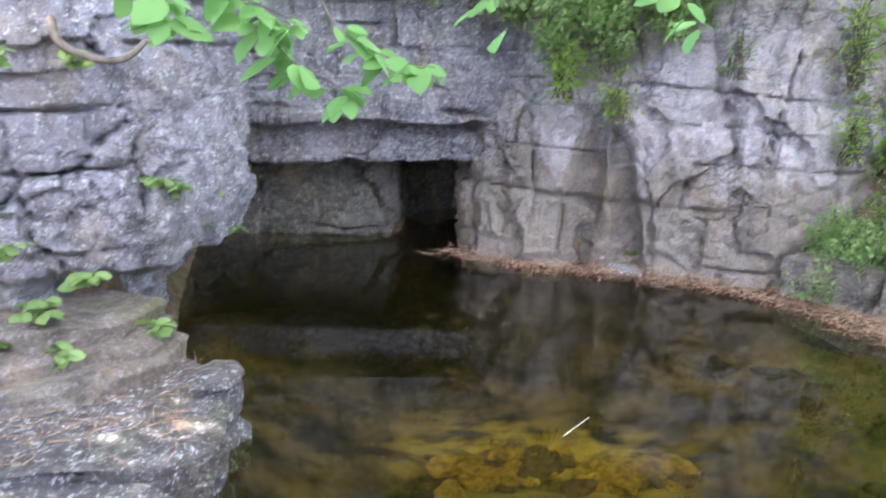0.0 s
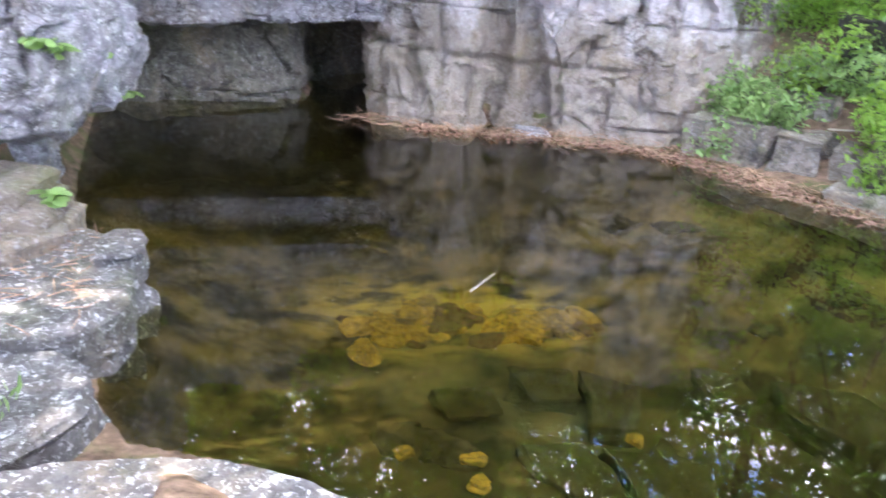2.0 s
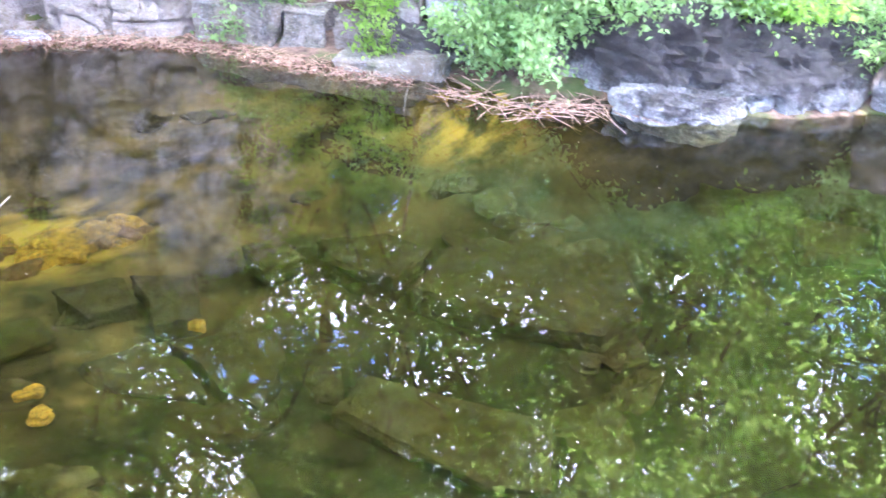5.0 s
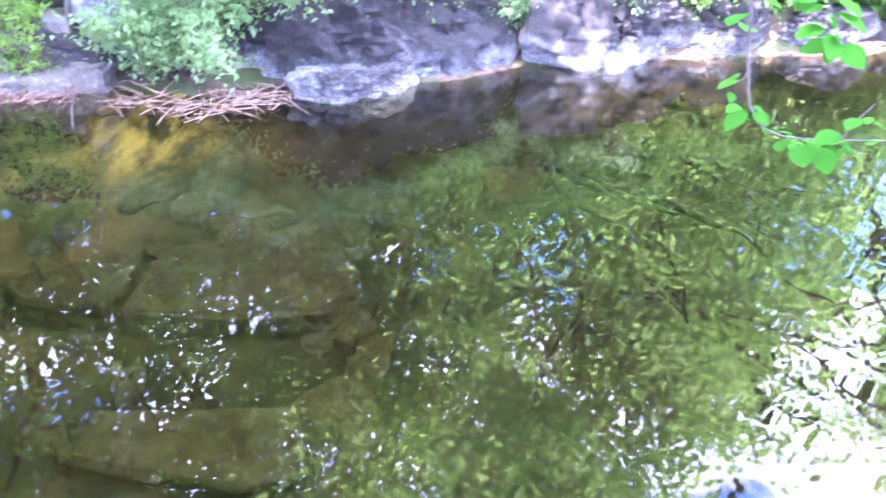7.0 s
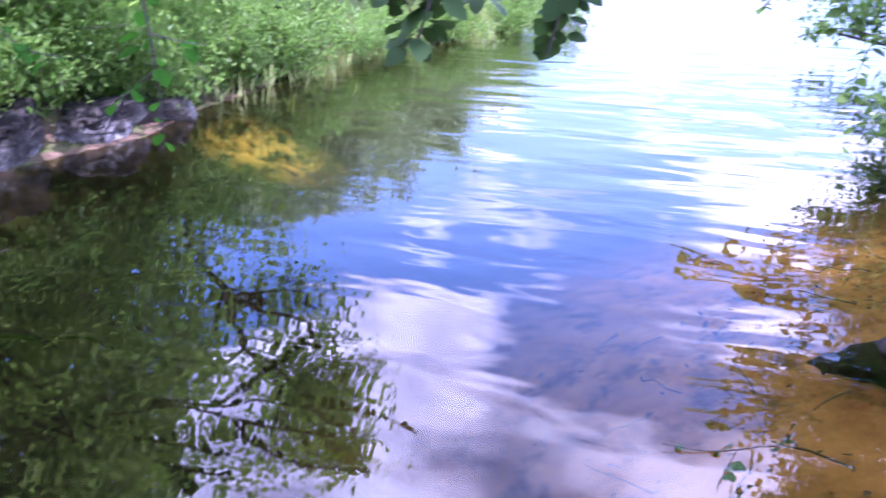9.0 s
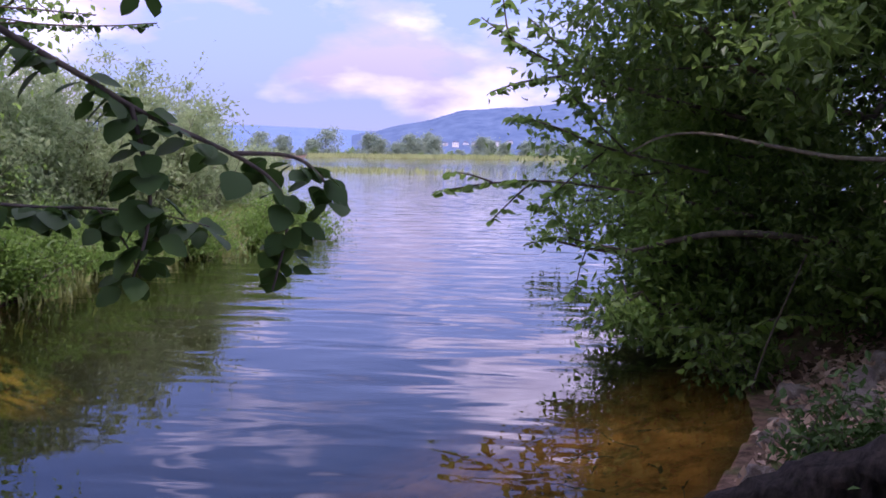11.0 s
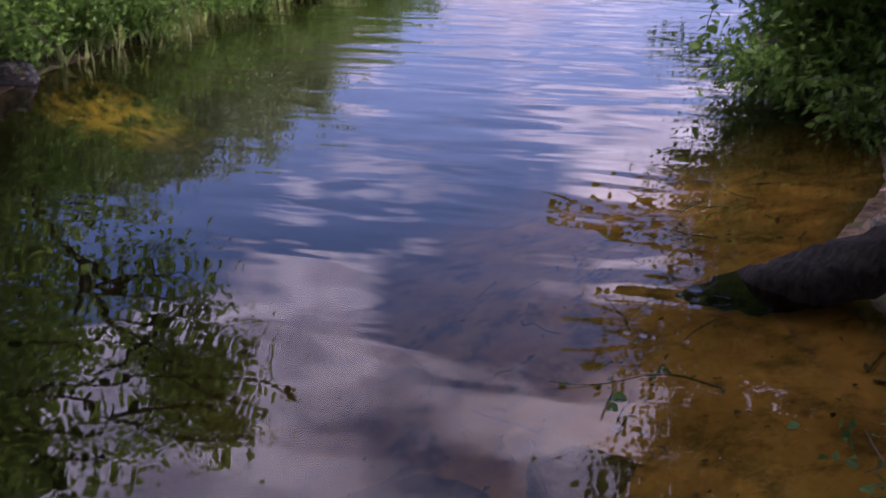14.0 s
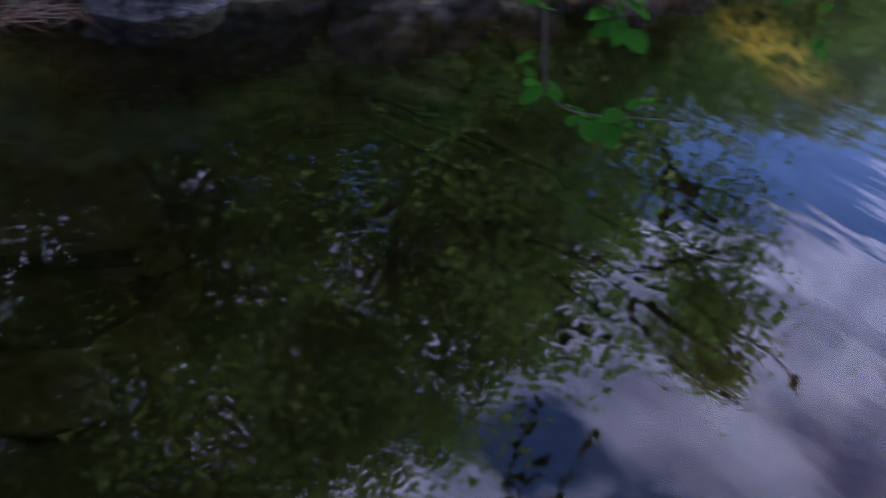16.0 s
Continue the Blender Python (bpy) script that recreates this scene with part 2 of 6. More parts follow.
def ground_mat():
    k = Mat("ground")
    sep = k.n("ShaderNodeSeparateXYZ")
    k.l(k.co, sep.inputs[0])
    # land: brown litter and soil; below the waterline: ochre sand and dark bed tones
    lit = k.mix(k.ramp(k.noise(11, 6, 0.7), [(0.35, 0.0), (0.65, 1.0)]), (0.055, 0.036, 0.023), (0.20, 0.13, 0.09))
    lit = k.mix(k.ramp(k.noise(2.0, 5, 0.6), [(0.5, 0.0), (0.62, 0.8)]), lit, (0.07, 0.10, 0.025))
    sand = k.mix(k.ramp(k.noise(3.0, 6, 0.65), [(0.3, 0.0), (0.7, 1.0)]), (0.24, 0.115, 0.038), (0.48, 0.26, 0.09))
    sand = k.mix(k.ramp(k.noise(3.4, 6, 0.72), [(0.50, 0.0), (0.64, 0.75)]), sand, (0.05, 0.032, 0.014))
    # bed darkens with depth: light lost in deep water is put into its colour
    depth_dark = k.n("ShaderNodeMapRange")
    depth_dark.inputs["From Min"].default_value, depth_dark.inputs["From Max"].default_value = -0.35, -0.85
    k.l(sep.outputs["Z"], depth_dark.inputs["Value"])
    deep_bed = k.mix(k.ramp(k.noise(4.0, 6, 0.65), [(0.35, 0.0), (0.7, 1.0)]), (0.004, 0.004, 0.002), (0.018, 0.015, 0.007))
    away = k.n("ShaderNodeVectorMath")
    away.operation = "DISTANCE"
    k.l(k.co, away.inputs[0])
    away.inputs[1].default_value = (2.2, -4.4, 0.0)
    zone = k.n("ShaderNodeMapRange")
    zone.inputs["From Min"].default_value, zone.inputs["From Max"].default_value = 2.5, 3.9
    k.l(away.outputs["Value"], zone.inputs["Value"])
    # near-black pool bed: the shade over the pool is put into its colour
    olive = k.mix(k.ramp(k.noise(5.0, 6, 0.7), [(0.35, 0.0), (0.65, 1.0)]), (0.005, 0.005, 0.0025), (0.03, 0.024, 0.011))
    # bed coloured paler towards the cliff; the grotto's shade is painted dark
    near_cliff = k.n("ShaderNodeMapRange")
    near_cliff.inputs["From Min"].default_value, near_cliff.inputs["From Max"].default_value = 2.0, 4.2
    k.l(sep.outputs["Y"], near_cliff.inputs["Value"])
    pale_bed = k.mix(k.ramp(k.noise(2.4, 6, 0.7), [(0.42, 0.0), (0.62, 1.0)]), (0.022, 0.019, 0.009), (0.15, 0.11, 0.045))
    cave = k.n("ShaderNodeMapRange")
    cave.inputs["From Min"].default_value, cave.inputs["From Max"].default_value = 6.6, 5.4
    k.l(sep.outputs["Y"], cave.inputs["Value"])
    olive = k.mix(k.mix(1.0, near_cliff.outputs[0], cave.outputs[0], "MULTIPLY"), olive, pale_bed)
    sand = k.mix(zone.outputs[0], sand, olive)
    # patches of sunlight on the bed, painted into its colour as yellow
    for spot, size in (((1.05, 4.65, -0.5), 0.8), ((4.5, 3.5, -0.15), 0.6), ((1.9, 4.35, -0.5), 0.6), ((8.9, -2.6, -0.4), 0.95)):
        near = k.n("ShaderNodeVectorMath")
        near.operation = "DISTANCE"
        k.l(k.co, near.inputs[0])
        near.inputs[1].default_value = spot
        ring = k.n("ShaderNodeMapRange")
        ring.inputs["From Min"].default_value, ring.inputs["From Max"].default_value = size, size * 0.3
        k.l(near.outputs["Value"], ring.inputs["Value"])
        patchy = k.mix(1.0, ring.outputs[0], k.ramp(k.noise(3.5, 5, 0.6, (1, 1.6, 1)), [(0.40, 0.0), (0.58, 1.0)]), "MULTIPLY")
        sand = k.mix(patchy, sand, (0.50, 0.35, 0.07))
    sand = k.mix(k.mix(1.0, depth_dark.outputs[0], (0.6, 0.6, 0.6), "MULTIPLY"), sand, deep_bed)
    wet = k.n("ShaderNodeMapRange")
    wet.inputs["From Min"].default_value, wet.inputs["From Max"].default_value = -0.06, 0.01
    k.l(sep.outputs["Z"], wet.inputs["Value"])
    col = k.mix(wet.outputs[0], sand, lit)
    k.bump((k.noise(14, 6, 0.7), 0.6, 0.03),)
    return k.done(col, 0.92, 0.15)


M_ROCK = limestone("limestone", (0.40, 0.38, 0.405), (0.21, 0.20, 0.215), 0.45, 0.75, 0.18, 0.8)
M_ROCK_WARM = limestone("limestone_warm", (0.56, 0.51, 0.51), (0.36, 0.32, 0.31), 0.5, 0.7, 0.3, 0.55, tide=0.6)
# grotto wall: the cave's dimness is put into a darker limestone
M_ROCK_CAVE = limestone("limestone_cave_shaded", (0.20, 0.185, 0.15), (0.085, 0.078, 0.06), 0.4, 0.85, 0.5, 0.25)
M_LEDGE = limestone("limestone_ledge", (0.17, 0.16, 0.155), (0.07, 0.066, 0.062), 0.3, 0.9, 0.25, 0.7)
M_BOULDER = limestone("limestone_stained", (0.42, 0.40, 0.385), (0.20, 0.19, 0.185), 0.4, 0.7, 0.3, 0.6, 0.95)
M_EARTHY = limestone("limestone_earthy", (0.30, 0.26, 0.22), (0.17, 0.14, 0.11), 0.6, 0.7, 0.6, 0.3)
# limestone darkened to near-black olive for stones under water
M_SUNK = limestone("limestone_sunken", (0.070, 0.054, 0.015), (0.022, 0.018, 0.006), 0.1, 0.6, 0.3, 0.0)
# bright yellow of a sunlit bed, put into the cobbles' own colour
M_YELLOW = limestone("yellow_cobble", (0.62, 0.38, 0.05), (0.20, 0.12, 0.02), 0.15, 0.6, 0.2, 0.0)
M_OCHRE = limestone("ochre_slab", (0.20, 0.12, 0.05), (0.10, 0.058, 0.026), 0.2, 0.4, 0.0, 0.0)
M_WATER = water_mat()
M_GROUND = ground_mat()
M_LEAF = leaf_mat("leaf_green", (0.16, 0.29, 0.05), (0.33, 0.47, 0.10), 0.68)
M_LEAF_PALE = leaf_mat("leaf_pale", (0.15, 0.25, 0.08), (0.30, 0.41, 0.16), 0.5)
# shade inside the bank's thicket is put into this darker leaf
M_LEAF_DARK = leaf_mat("leaf_dark", (0.04, 0.085, 0.02), (0.17, 0.28, 0.055), 0.45)
M_LEAF_WILLOW = leaf_mat("leaf_willow", (0.17, 0.25, 0.09), (0.36, 0.44, 0.21), 0.55)
M_REED = leaf_mat("reed_green", (0.28, 0.35, 0.11), (0.46, 0.49, 0.21), 0.6)
M_BARK = bark_mat("bark", (0.06, 0.05, 0.04), (0.16, 0.13, 0.10))
M_BARK_PALE = bark_mat("bark_pale", (0.22, 0.18, 0.14), (0.42, 0.36, 0.28))
# near-black wood: the shade the log lies in is put into its colour
M_LOG = bark_mat("log_wood", (0.006, 0.005, 0.004), (0.032, 0.026, 0.022), 26)
M_LEAF_MID = leaf_mat("leaf_mid", (0.08, 0.16, 0.03), (0.22, 0.36, 0.07), 0.55)
M_ALDER = leaf_mat("leaf_alder", (0.03, 0.075, 0.015), (0.06, 0.125, 0.024), 0.3, 0.65)
M_SPRING = leaf_mat("leaf_spring", (0.03, 0.13, 0.008), (0.06, 0.20, 0.016), 0.5, 0.8, 0.05)
M_FRESH = leaf_mat("leaf_fresh", (0.11, 0.25, 0.07), (0.20, 0.36, 0.13), 0.5, 0.7, 0.1)
M_PLASTER = bark_mat("house_plaster", (0.55, 0.53, 0.52), (0.70, 0.68, 0.66), 0.4)
M_ROOF = bark_mat("roof_tiles", (0.20, 0.11, 0.09), (0.30, 0.17, 0.14), 0.8)
M_STRAW = bark_mat("straw", (0.15, 0.085, 0.055), (0.38, 0.25, 0.17), 40)
M_DRYLEAF = leaf_mat("dry_leaf", (0.26, 0.16, 0.10), (0.60, 0.45, 0.34), 0.15, 0.8)
M_RUST = leaf_mat("rust_flake", (0.10, 0.05, 0.035), (0.30, 0.17, 0.115), 0.1, 0.85)
# far trees: haze of distance lightens and blues the leaf colour
M_FAR_LEAF = leaf_mat("far_foliage_hazed", (0.17, 0.24, 0.17), (0.32, 0.40, 0.26), 0.5)


# ---- mesh helpers ----
def hashv(a, b=0, c=0, seed=0):
    a, b, c = (np.asarray(v).astype(np.int64) for v in (a, b, c))
    h = (a * 374761393 + b * 668265263 + c * 2147483647 + seed * 974711) & 0xFFFFFFFF
    h = ((h ^ (h >> 13)) * 1274126177) & 0xFFFFFFFF
    h = ((h ^ (h >> 16)) * 2246822519) & 0xFFFFFFFF
    return ((h ^ (h >> 15)) & 0xFFFFFF) / float(0xFFFFFF)


def vnoise(x, y, z=0.0, seed=0):
    """Smooth value noise in 0 to 1."""
    x, y, z = np.broadcast_arrays(*(np.asarray(v, float) for v in (x, y, z)))
    fl = [np.floor(v) for v in (x, y, z)]
    fr = [v - f for v, f in zip((x, y, z), fl)]
    fr = [f * f * (3 - 2 * f) for f in fr]
    i = [f.astype(np.int64) for f in fl]
    out = 0
    for dx in (0, 1):
        for dy in (0, 1):
            for dz in (0, 1):
                w = (fr[0] if dx else 1 - fr[0]) * (fr[1] if dy else 1 - fr[1]) * (fr[2] if dz else 1 - fr[2])
                out = out + w * hashv(i[0] + dx, i[1] + dy, i[2] + dz, seed)
    return out


def fbm(x, y, z=0.0, octaves=4, seed=0, gain=0.5):
    tot, amp, norm = 0, 1.0, 0
    for o in range(octaves):
        tot = tot + amp * vnoise(np.asarray(x) * 2**o, np.asarray(y) * 2**o, np.asarray(z) * 2**o, seed + o)
        norm += amp
        amp *= gain
    return tot / norm


def mesh_np(name, verts, faces, material, smooth=False):
    """A mesh from arrays: verts n x 3, faces m x k (all the same k)."""
    verts, faces = np.asarray(verts, np.float32), np.asarray(faces, np.int32)
    me = bpy.data.meshes.new(name)
    m, k = faces.shape
    me.vertices.add(len(verts))
    me.vertices.foreach_set("co", verts.ravel())
    me.loops.add(m * k)
    me.loops.foreach_set("vertex_index", faces.ravel())
    me.polygons.add(m)
    me.polygons.foreach_set("loop_start", np.arange(0, m * k, k, dtype=np.int32))
    me.polygons.foreach_set("use_smooth", np.full(m, smooth))
    me.materials.append(material)
    me.update(calc_edges=True)
    return me


def part_np(name, verts, faces, material, parent=None, label="", smooth=False):
    ob = new(name, mesh_np(name, verts, faces, material, smooth))
    if parent:
        ob.parent = parent
    if label:
        tagged(ob, label)
    return ob


def grid_faces(nu, nv, closed=False):
    u, v = np.meshgrid(np.arange(nu if closed else nu - 1), np.arange(nv - 1), indexing="ij")
    a = u * nv + v
    b = ((u + 1) % nu) * nv + v
    return np.stack([a, b, b + 1, a + 1], -1).reshape(-1, 4)


def resample(pts, step):
    pts = np.asarray(pts, float)
    seg = np.linalg.norm(np.diff(pts, axis=0), axis=1)
    s = np.r_[0, np.cumsum(seg)]
    n = max(2, int(round(s[-1] / step)) + 1)
    q = np.linspace(0, s[-1], n)
    return np.stack([np.interp(q, s, pts[:, k]) for k in range(pts.shape[1])], 1), q


def smooth_line(pts, rounds=2):
    pts = np.asarray(pts, float)
    for _ in range(rounds):
        a, b = 0.75 * pts[:-1] + 0.25 * pts[1:], 0.25 * pts[:-1] + 0.75 * pts[1:]
        mid = np.empty((2 * len(a), pts.shape[1]))
        mid[0::2], mid[1::2] = a, b
        pts = np.vstack([pts[:1], mid, pts[-1:]])
    return pts


def cells(u, v, seed):
    """Nearest of the scattered cell centres: its hash, the way from it, and how close the next cell is."""
    iu, iv = np.floor(u), np.floor(v)
    f1, f2 = np.full(u.shape, 9.0), np.full(u.shape, 9.0)
    hid, dx, dy = np.zeros(u.shape), np.zeros(u.shape), np.zeros(u.shape)
    for a in (-1, 0, 1):
        for b in (-1, 0, 1):
            cu, cv = iu + a, iv + b
            ex = u - cu - 0.1 - 0.8 * hashv(cu, cv, 1, seed)
            ey = v - cv - 0.1 - 0.8 * hashv(cu, cv, 2, seed)
            d = np.maximum(np.abs(ex), np.abs(ey)) * 0.75 + 0.25 * np.hypot(ex, ey)
            near = d < f1
            f2 = np.where(near, f1, np.minimum(f2, d))
            f1 = np.where(near, d, f1)
            hid = np.where(near, hashv(cu, cv, 3, seed), hid)
            dx, dy = np.where(near, ex, dx), np.where(near, ey, dy)
    return hid, dx, dy, f2 - f1


def broken(s, z, seed, width, height, relief, crack):
    """Tilted, offset blocks split by joints of uneven depth."""
    sw = s + 0.35 * width * (fbm(s * 1.1 / width, z * 1.1 / width, 1, 4, seed + 5) - 0.5) * 2
    zw = z + 0.35 * height * (fbm(s * 0.7 / width, z * 0.9 / height, 2, 4, seed + 6) - 0.5) * 2
    hid, dx, dy, edge = cells(sw / width, zw / height, seed)
    h2, h3 = (hid * 977.0) % 1.0, (hid * 3571.0) % 1.0
    d = relief * ((hid - 0.5) * 2 + (h2 - 0.5) * 2.2 * dx + (h3 - 0.5) * 2.2 * dy)
    open_ = np.clip((fbm(s * 1.7, z * 1.7, 4, 3, seed + 8) - 0.50) * 7, 0.0, 1)
    return d - crack * open_ * np.exp(-((edge * min(width, height) / 0.016) ** 2))


def strata(s, z, seed, course=0.22, block=0.55, relief=0.05, crack=0.05):
    """Relief of bedded rock: large broken masses, smaller blocks, and open bedding planes here and there."""
    d = broken(s, z, seed, block * 1.6, course * 3.0, relief, crack)
    d = d + broken(s, z, seed + 50, block * 0.7, course * 1.1, relief * 0.42, crack * 0.35)
    zw = z + 0.16 * (fbm(s * 0.6, z * 0.8, 0, 4, seed + 15) - 0.5) + 0.03 * s
    cz = zw / (course * 1.5) + 1.3 * (vnoise(zw * 2.3, 0, 0, seed + 1) - 0.5)
    fz = np.abs(cz - np.round(cz)) * course * 1.5
    some = np.clip((fbm(s * 0.9, z * 2.2, 7, 3, seed + 16) - 0.52) * 9, 0, 1)
    return d - crack * 1.2 * some * np.exp(-((fz / 0.014) ** 2))


def rock_face(name, contour, profile, material, seed=1, step=0.025, course=0.22, block=0.55, relief=0.05, crack=0.05,
              rough=0.10, rounds=1, shape=None):
    """A rock face: a profile (setback, height) swept along a plan line, then broken into beds and blocks."""
    line, s = resample(smooth_line(contour, rounds), step)
    prof, v = resample(profile, step)
    tan = np.gradient(line, axis=0)
    tan /= np.linalg.norm(tan, axis=1, keepdims=True)
    k = 9
    pad = np.vstack([np.repeat(tan[:1], k, 0), tan, np.repeat(tan[-1:], k, 0)])
    tan = np.stack([np.convolve(pad[:, i], np.ones(2 * k + 1) / (2 * k + 1), "valid") for i in (0, 1)], 1)
    tan /= np.linalg.norm(tan, axis=1, keepdims=True)
    back = np.stack([-tan[:, 1], tan[:, 0]], 1)          # away from the water when the line runs left to right seen from it
    S, V = np.meshgrid(s, v, indexing="ij")
    set_ = np.broadcast_to(prof[:, 0], S.shape).copy()
    Z = np.broadcast_to(prof[:, 1], S.shape).copy()
    if shape:
        set_, Z = shape(S, set_, Z)
    X = line[:, 0][:, None] + back[:, 0][:, None] * set_
    Y = line[:, 1][:, None] + back[:, 1][:, None] * set_
    P = np.stack([X, Y, Z], -1)
    nrm = np.cross(np.gradient(P, axis=0), np.gradient(P, axis=1))
    nrm /= np.linalg.norm(nrm, axis=-1, keepdims=True) + 1e-9
    up = np.abs(nrm[..., 2])
    d = strata(S, Z + set_ * 0.15, seed, course, block, relief, crack) * (1 - 0.75 * up)
    d = d + rough * (fbm(S * 1.3, V * 1.3, seed, 5, seed + 20, 0.55) - 0.5) * 2
    rid = 1 - np.abs(2 * fbm(S * 4.5, V * 4.5, 0, 4, seed + 33, 0.55) - 1)
    d = d + 0.05 * (fbm(S * 9, V * 9, 0, 4, seed + 30, 0.6) - 0.5) + 0.05 * (rid - 0.75)
    P = P + nrm * d[..., None]
    ob = part_np(name, P.reshape(-1, 3), grid_faces(*S.shape), material)
    return ob


def boulder(name, centre, size, material, seed=1, rot=0.0, n=40, flat=0.35, facets=10, relief=0.10, parent=None, tilt=(0, 0)):
    """A cracked block: a ball cut by random planes, with bedding and roughness."""
    rnd = np.random.RandomState(seed)
    u, v = np.meshgrid(np.linspace(0, 2 * np.pi, n * 2, endpoint=False), np.linspace(0.02, np.pi - 0.02, n), indexing="ij")
    D = np.stack([np.cos(u) * np.sin(v), np.sin(u) * np.sin(v), np.cos(v)], -1)
    r = np.full(u.shape, 1.25)
    for i in range(facets):
        q = rnd.normal(size=3) * (1, 1, flat)
        q /= np.linalg.norm(q)
        r = np.minimum(r, rnd.uniform(0.72, 1.0) / np.maximum(D @ q, 1e-3))
    for sgn in (1, -1):
        q = np.array([rnd.normal() * 0.12, rnd.normal() * 0.12, sgn])
        q /= np.linalg.norm(q)
        r = np.minimum(r, rnd.uniform(0.7, 0.8) / np.maximum(D @ q, 1e-3))
    P = D * r[..., None] * np.asarray(size) / 1.5
    sc = 1.0 / max(size)
    f = (fbm(P[..., 0] * 3 * sc + seed, P[..., 1] * 3 * sc, P[..., 2] * 3 * sc, 5, seed, 0.55) - 0.5) * relief * 2 * max(size)
    bed = np.abs((P[..., 2] / 0.11 + 0.7 * fbm(P[..., 0] * 2, P[..., 1] * 2, 0, 3, seed + 3)) % 1.0 - 0.5)
    rid = np.abs(2 * fbm(P[..., 0] * 5 * sc, P[..., 1] * 5 * sc + seed, P[..., 2] * 7 * sc, 4, seed + 11) - 1)
    f = f - 0.10 * max(size) * np.exp(-((rid / 0.10) ** 2)) * (fbm(P[..., 0] * 2 * sc, P[..., 1] * 2 * sc, 5, 2, seed + 12) > 0.5) * 0.6
    f = f - 0.014 * np.exp(-((bed / 0.07) ** 2)) + 0.02 * (fbm(P[..., 0] * 12, P[..., 1] * 12, P[..., 2] * 12, 3, seed + 8) - 0.5)
    P = P + D * f[..., None]
    verts = P.reshape(-1, 3)
    faces = grid_faces(2 * n, n, closed=True)
    ob = part_np(name, verts, faces, material, parent)
    # close the poles
    ob.matrix_world = pose(*centre, tilt[0], tilt[1], rot)
    return ob


def slab(name, outline, z0, z1, material, seed=1, step=0.03, dome=0.04, parent=None, rounds=1):
    """A flat-topped stone: a plan outline with a steep, cracked side and an uneven top."""
    c = np.mean(outline, axis=0)
    ring, s = resample(np.vstack([smooth_line(np.vstack([outline, outline[:1]]), rounds)]), step)
    ring = ring[:-1]
    ns = len(ring)
    hs = np.r_[np.linspace(z0, z1 - 0.03, max(4, int((z1 - z0) / step)))]
    rows = [(1.0, z) for z in hs] + [(0.985, z1 - 0.012), (0.96, z1)] + [(k, z1) for k in np.linspace(0.93, 0.02, max(8, int(np.ptp(ring, axis=0).max() / 2 / step)))]
    P = np.empty((ns, len(rows), 3))
    for j, (k, z) in enumerate(rows):
        P[:, j, :2] = c + (ring - c) * k
        P[:, j, 2] = z
    side = np.array([1.0 if k == 1.0 else 0.0 for k, _ in rows])
    out = ring - c
    out /= np.linalg.norm(out, axis=1, keepdims=True)
    S = np.arange(ns)[:, None] * step
    Z = P[..., 2]
    d = strata(S, Z, seed, 0.13, 0.35, 0.03, 0.03) * side + 0.06 * (fbm(P[..., 0] * 4, P[..., 1] * 4, Z * 4, 4, seed) - 0.5)
    P[..., :2] += out[:, None, :] * d[..., None]
    P[..., 2] += (1 - side) * (dome * 2 * (fbm(P[..., 0] * 2.2, P[..., 1] * 2.2, 0, 5, seed + 4, 0.55) - 0.5) + 0.02 * (fbm(P[..., 0] * 15, P[..., 1] * 15, 0, 3, seed + 7) - 0.5))
    return part_np(name, P.reshape(-1, 3), grid_faces(ns, len(rows), closed=True), material, parent)


def tube(points, radii, sides=7, seed=0, wobble=0.0):
    """Verts and faces of a tapered round branch."""
    pts = np.asarray(points, float)
    rad = np.broadcast_to(np.asarray(radii, float), (len(pts),))
    tan = np.gradient(pts, axis=0)
    tan /= np.linalg.norm(tan, axis=1, keepdims=True) + 1e-9
    ref = np.where(np.abs(tan[:, 2:3]) > 0.9, np.array([[1.0, 0, 0]]), np.array([[0, 0, 1.0]]))
    a = np.cross(tan, ref)
    a /= np.linalg.norm(a, axis=1, keepdims=True)
    b = np.cross(tan, a)
    th = np.linspace(0, 2 * np.pi, sides, endpoint=False)
    ring = a[:, None] * np.cos(th)[None, :, None] + b[:, None] * np.sin(th)[None, :, None]
    rr = rad[:, None] * (1 + wobble * (hashv(np.arange(len(pts))[:, None], np.arange(sides)[None], 0, seed) - 0.5))
    P = pts[:, None] + ring * rr[..., None]
    n = len(pts)
    i, j = np.meshgrid(np.arange(n - 1), np.arange(sides), indexing="ij")
    f = np.stack([i * sides + j, i * sides + (j + 1) % sides, (i + 1) * sides + (j + 1) % sides, (i + 1) * sides + j], -1).reshape(-1, 4)
    return P.reshape(-1, 3), f


def join(pieces):
    vs, fs, o = [], [], 0
    for v, f in pieces:
        vs.append(v)
        fs.append(f + o)
        o += len(v)
    return np.vstack(vs), np.vstack(fs)


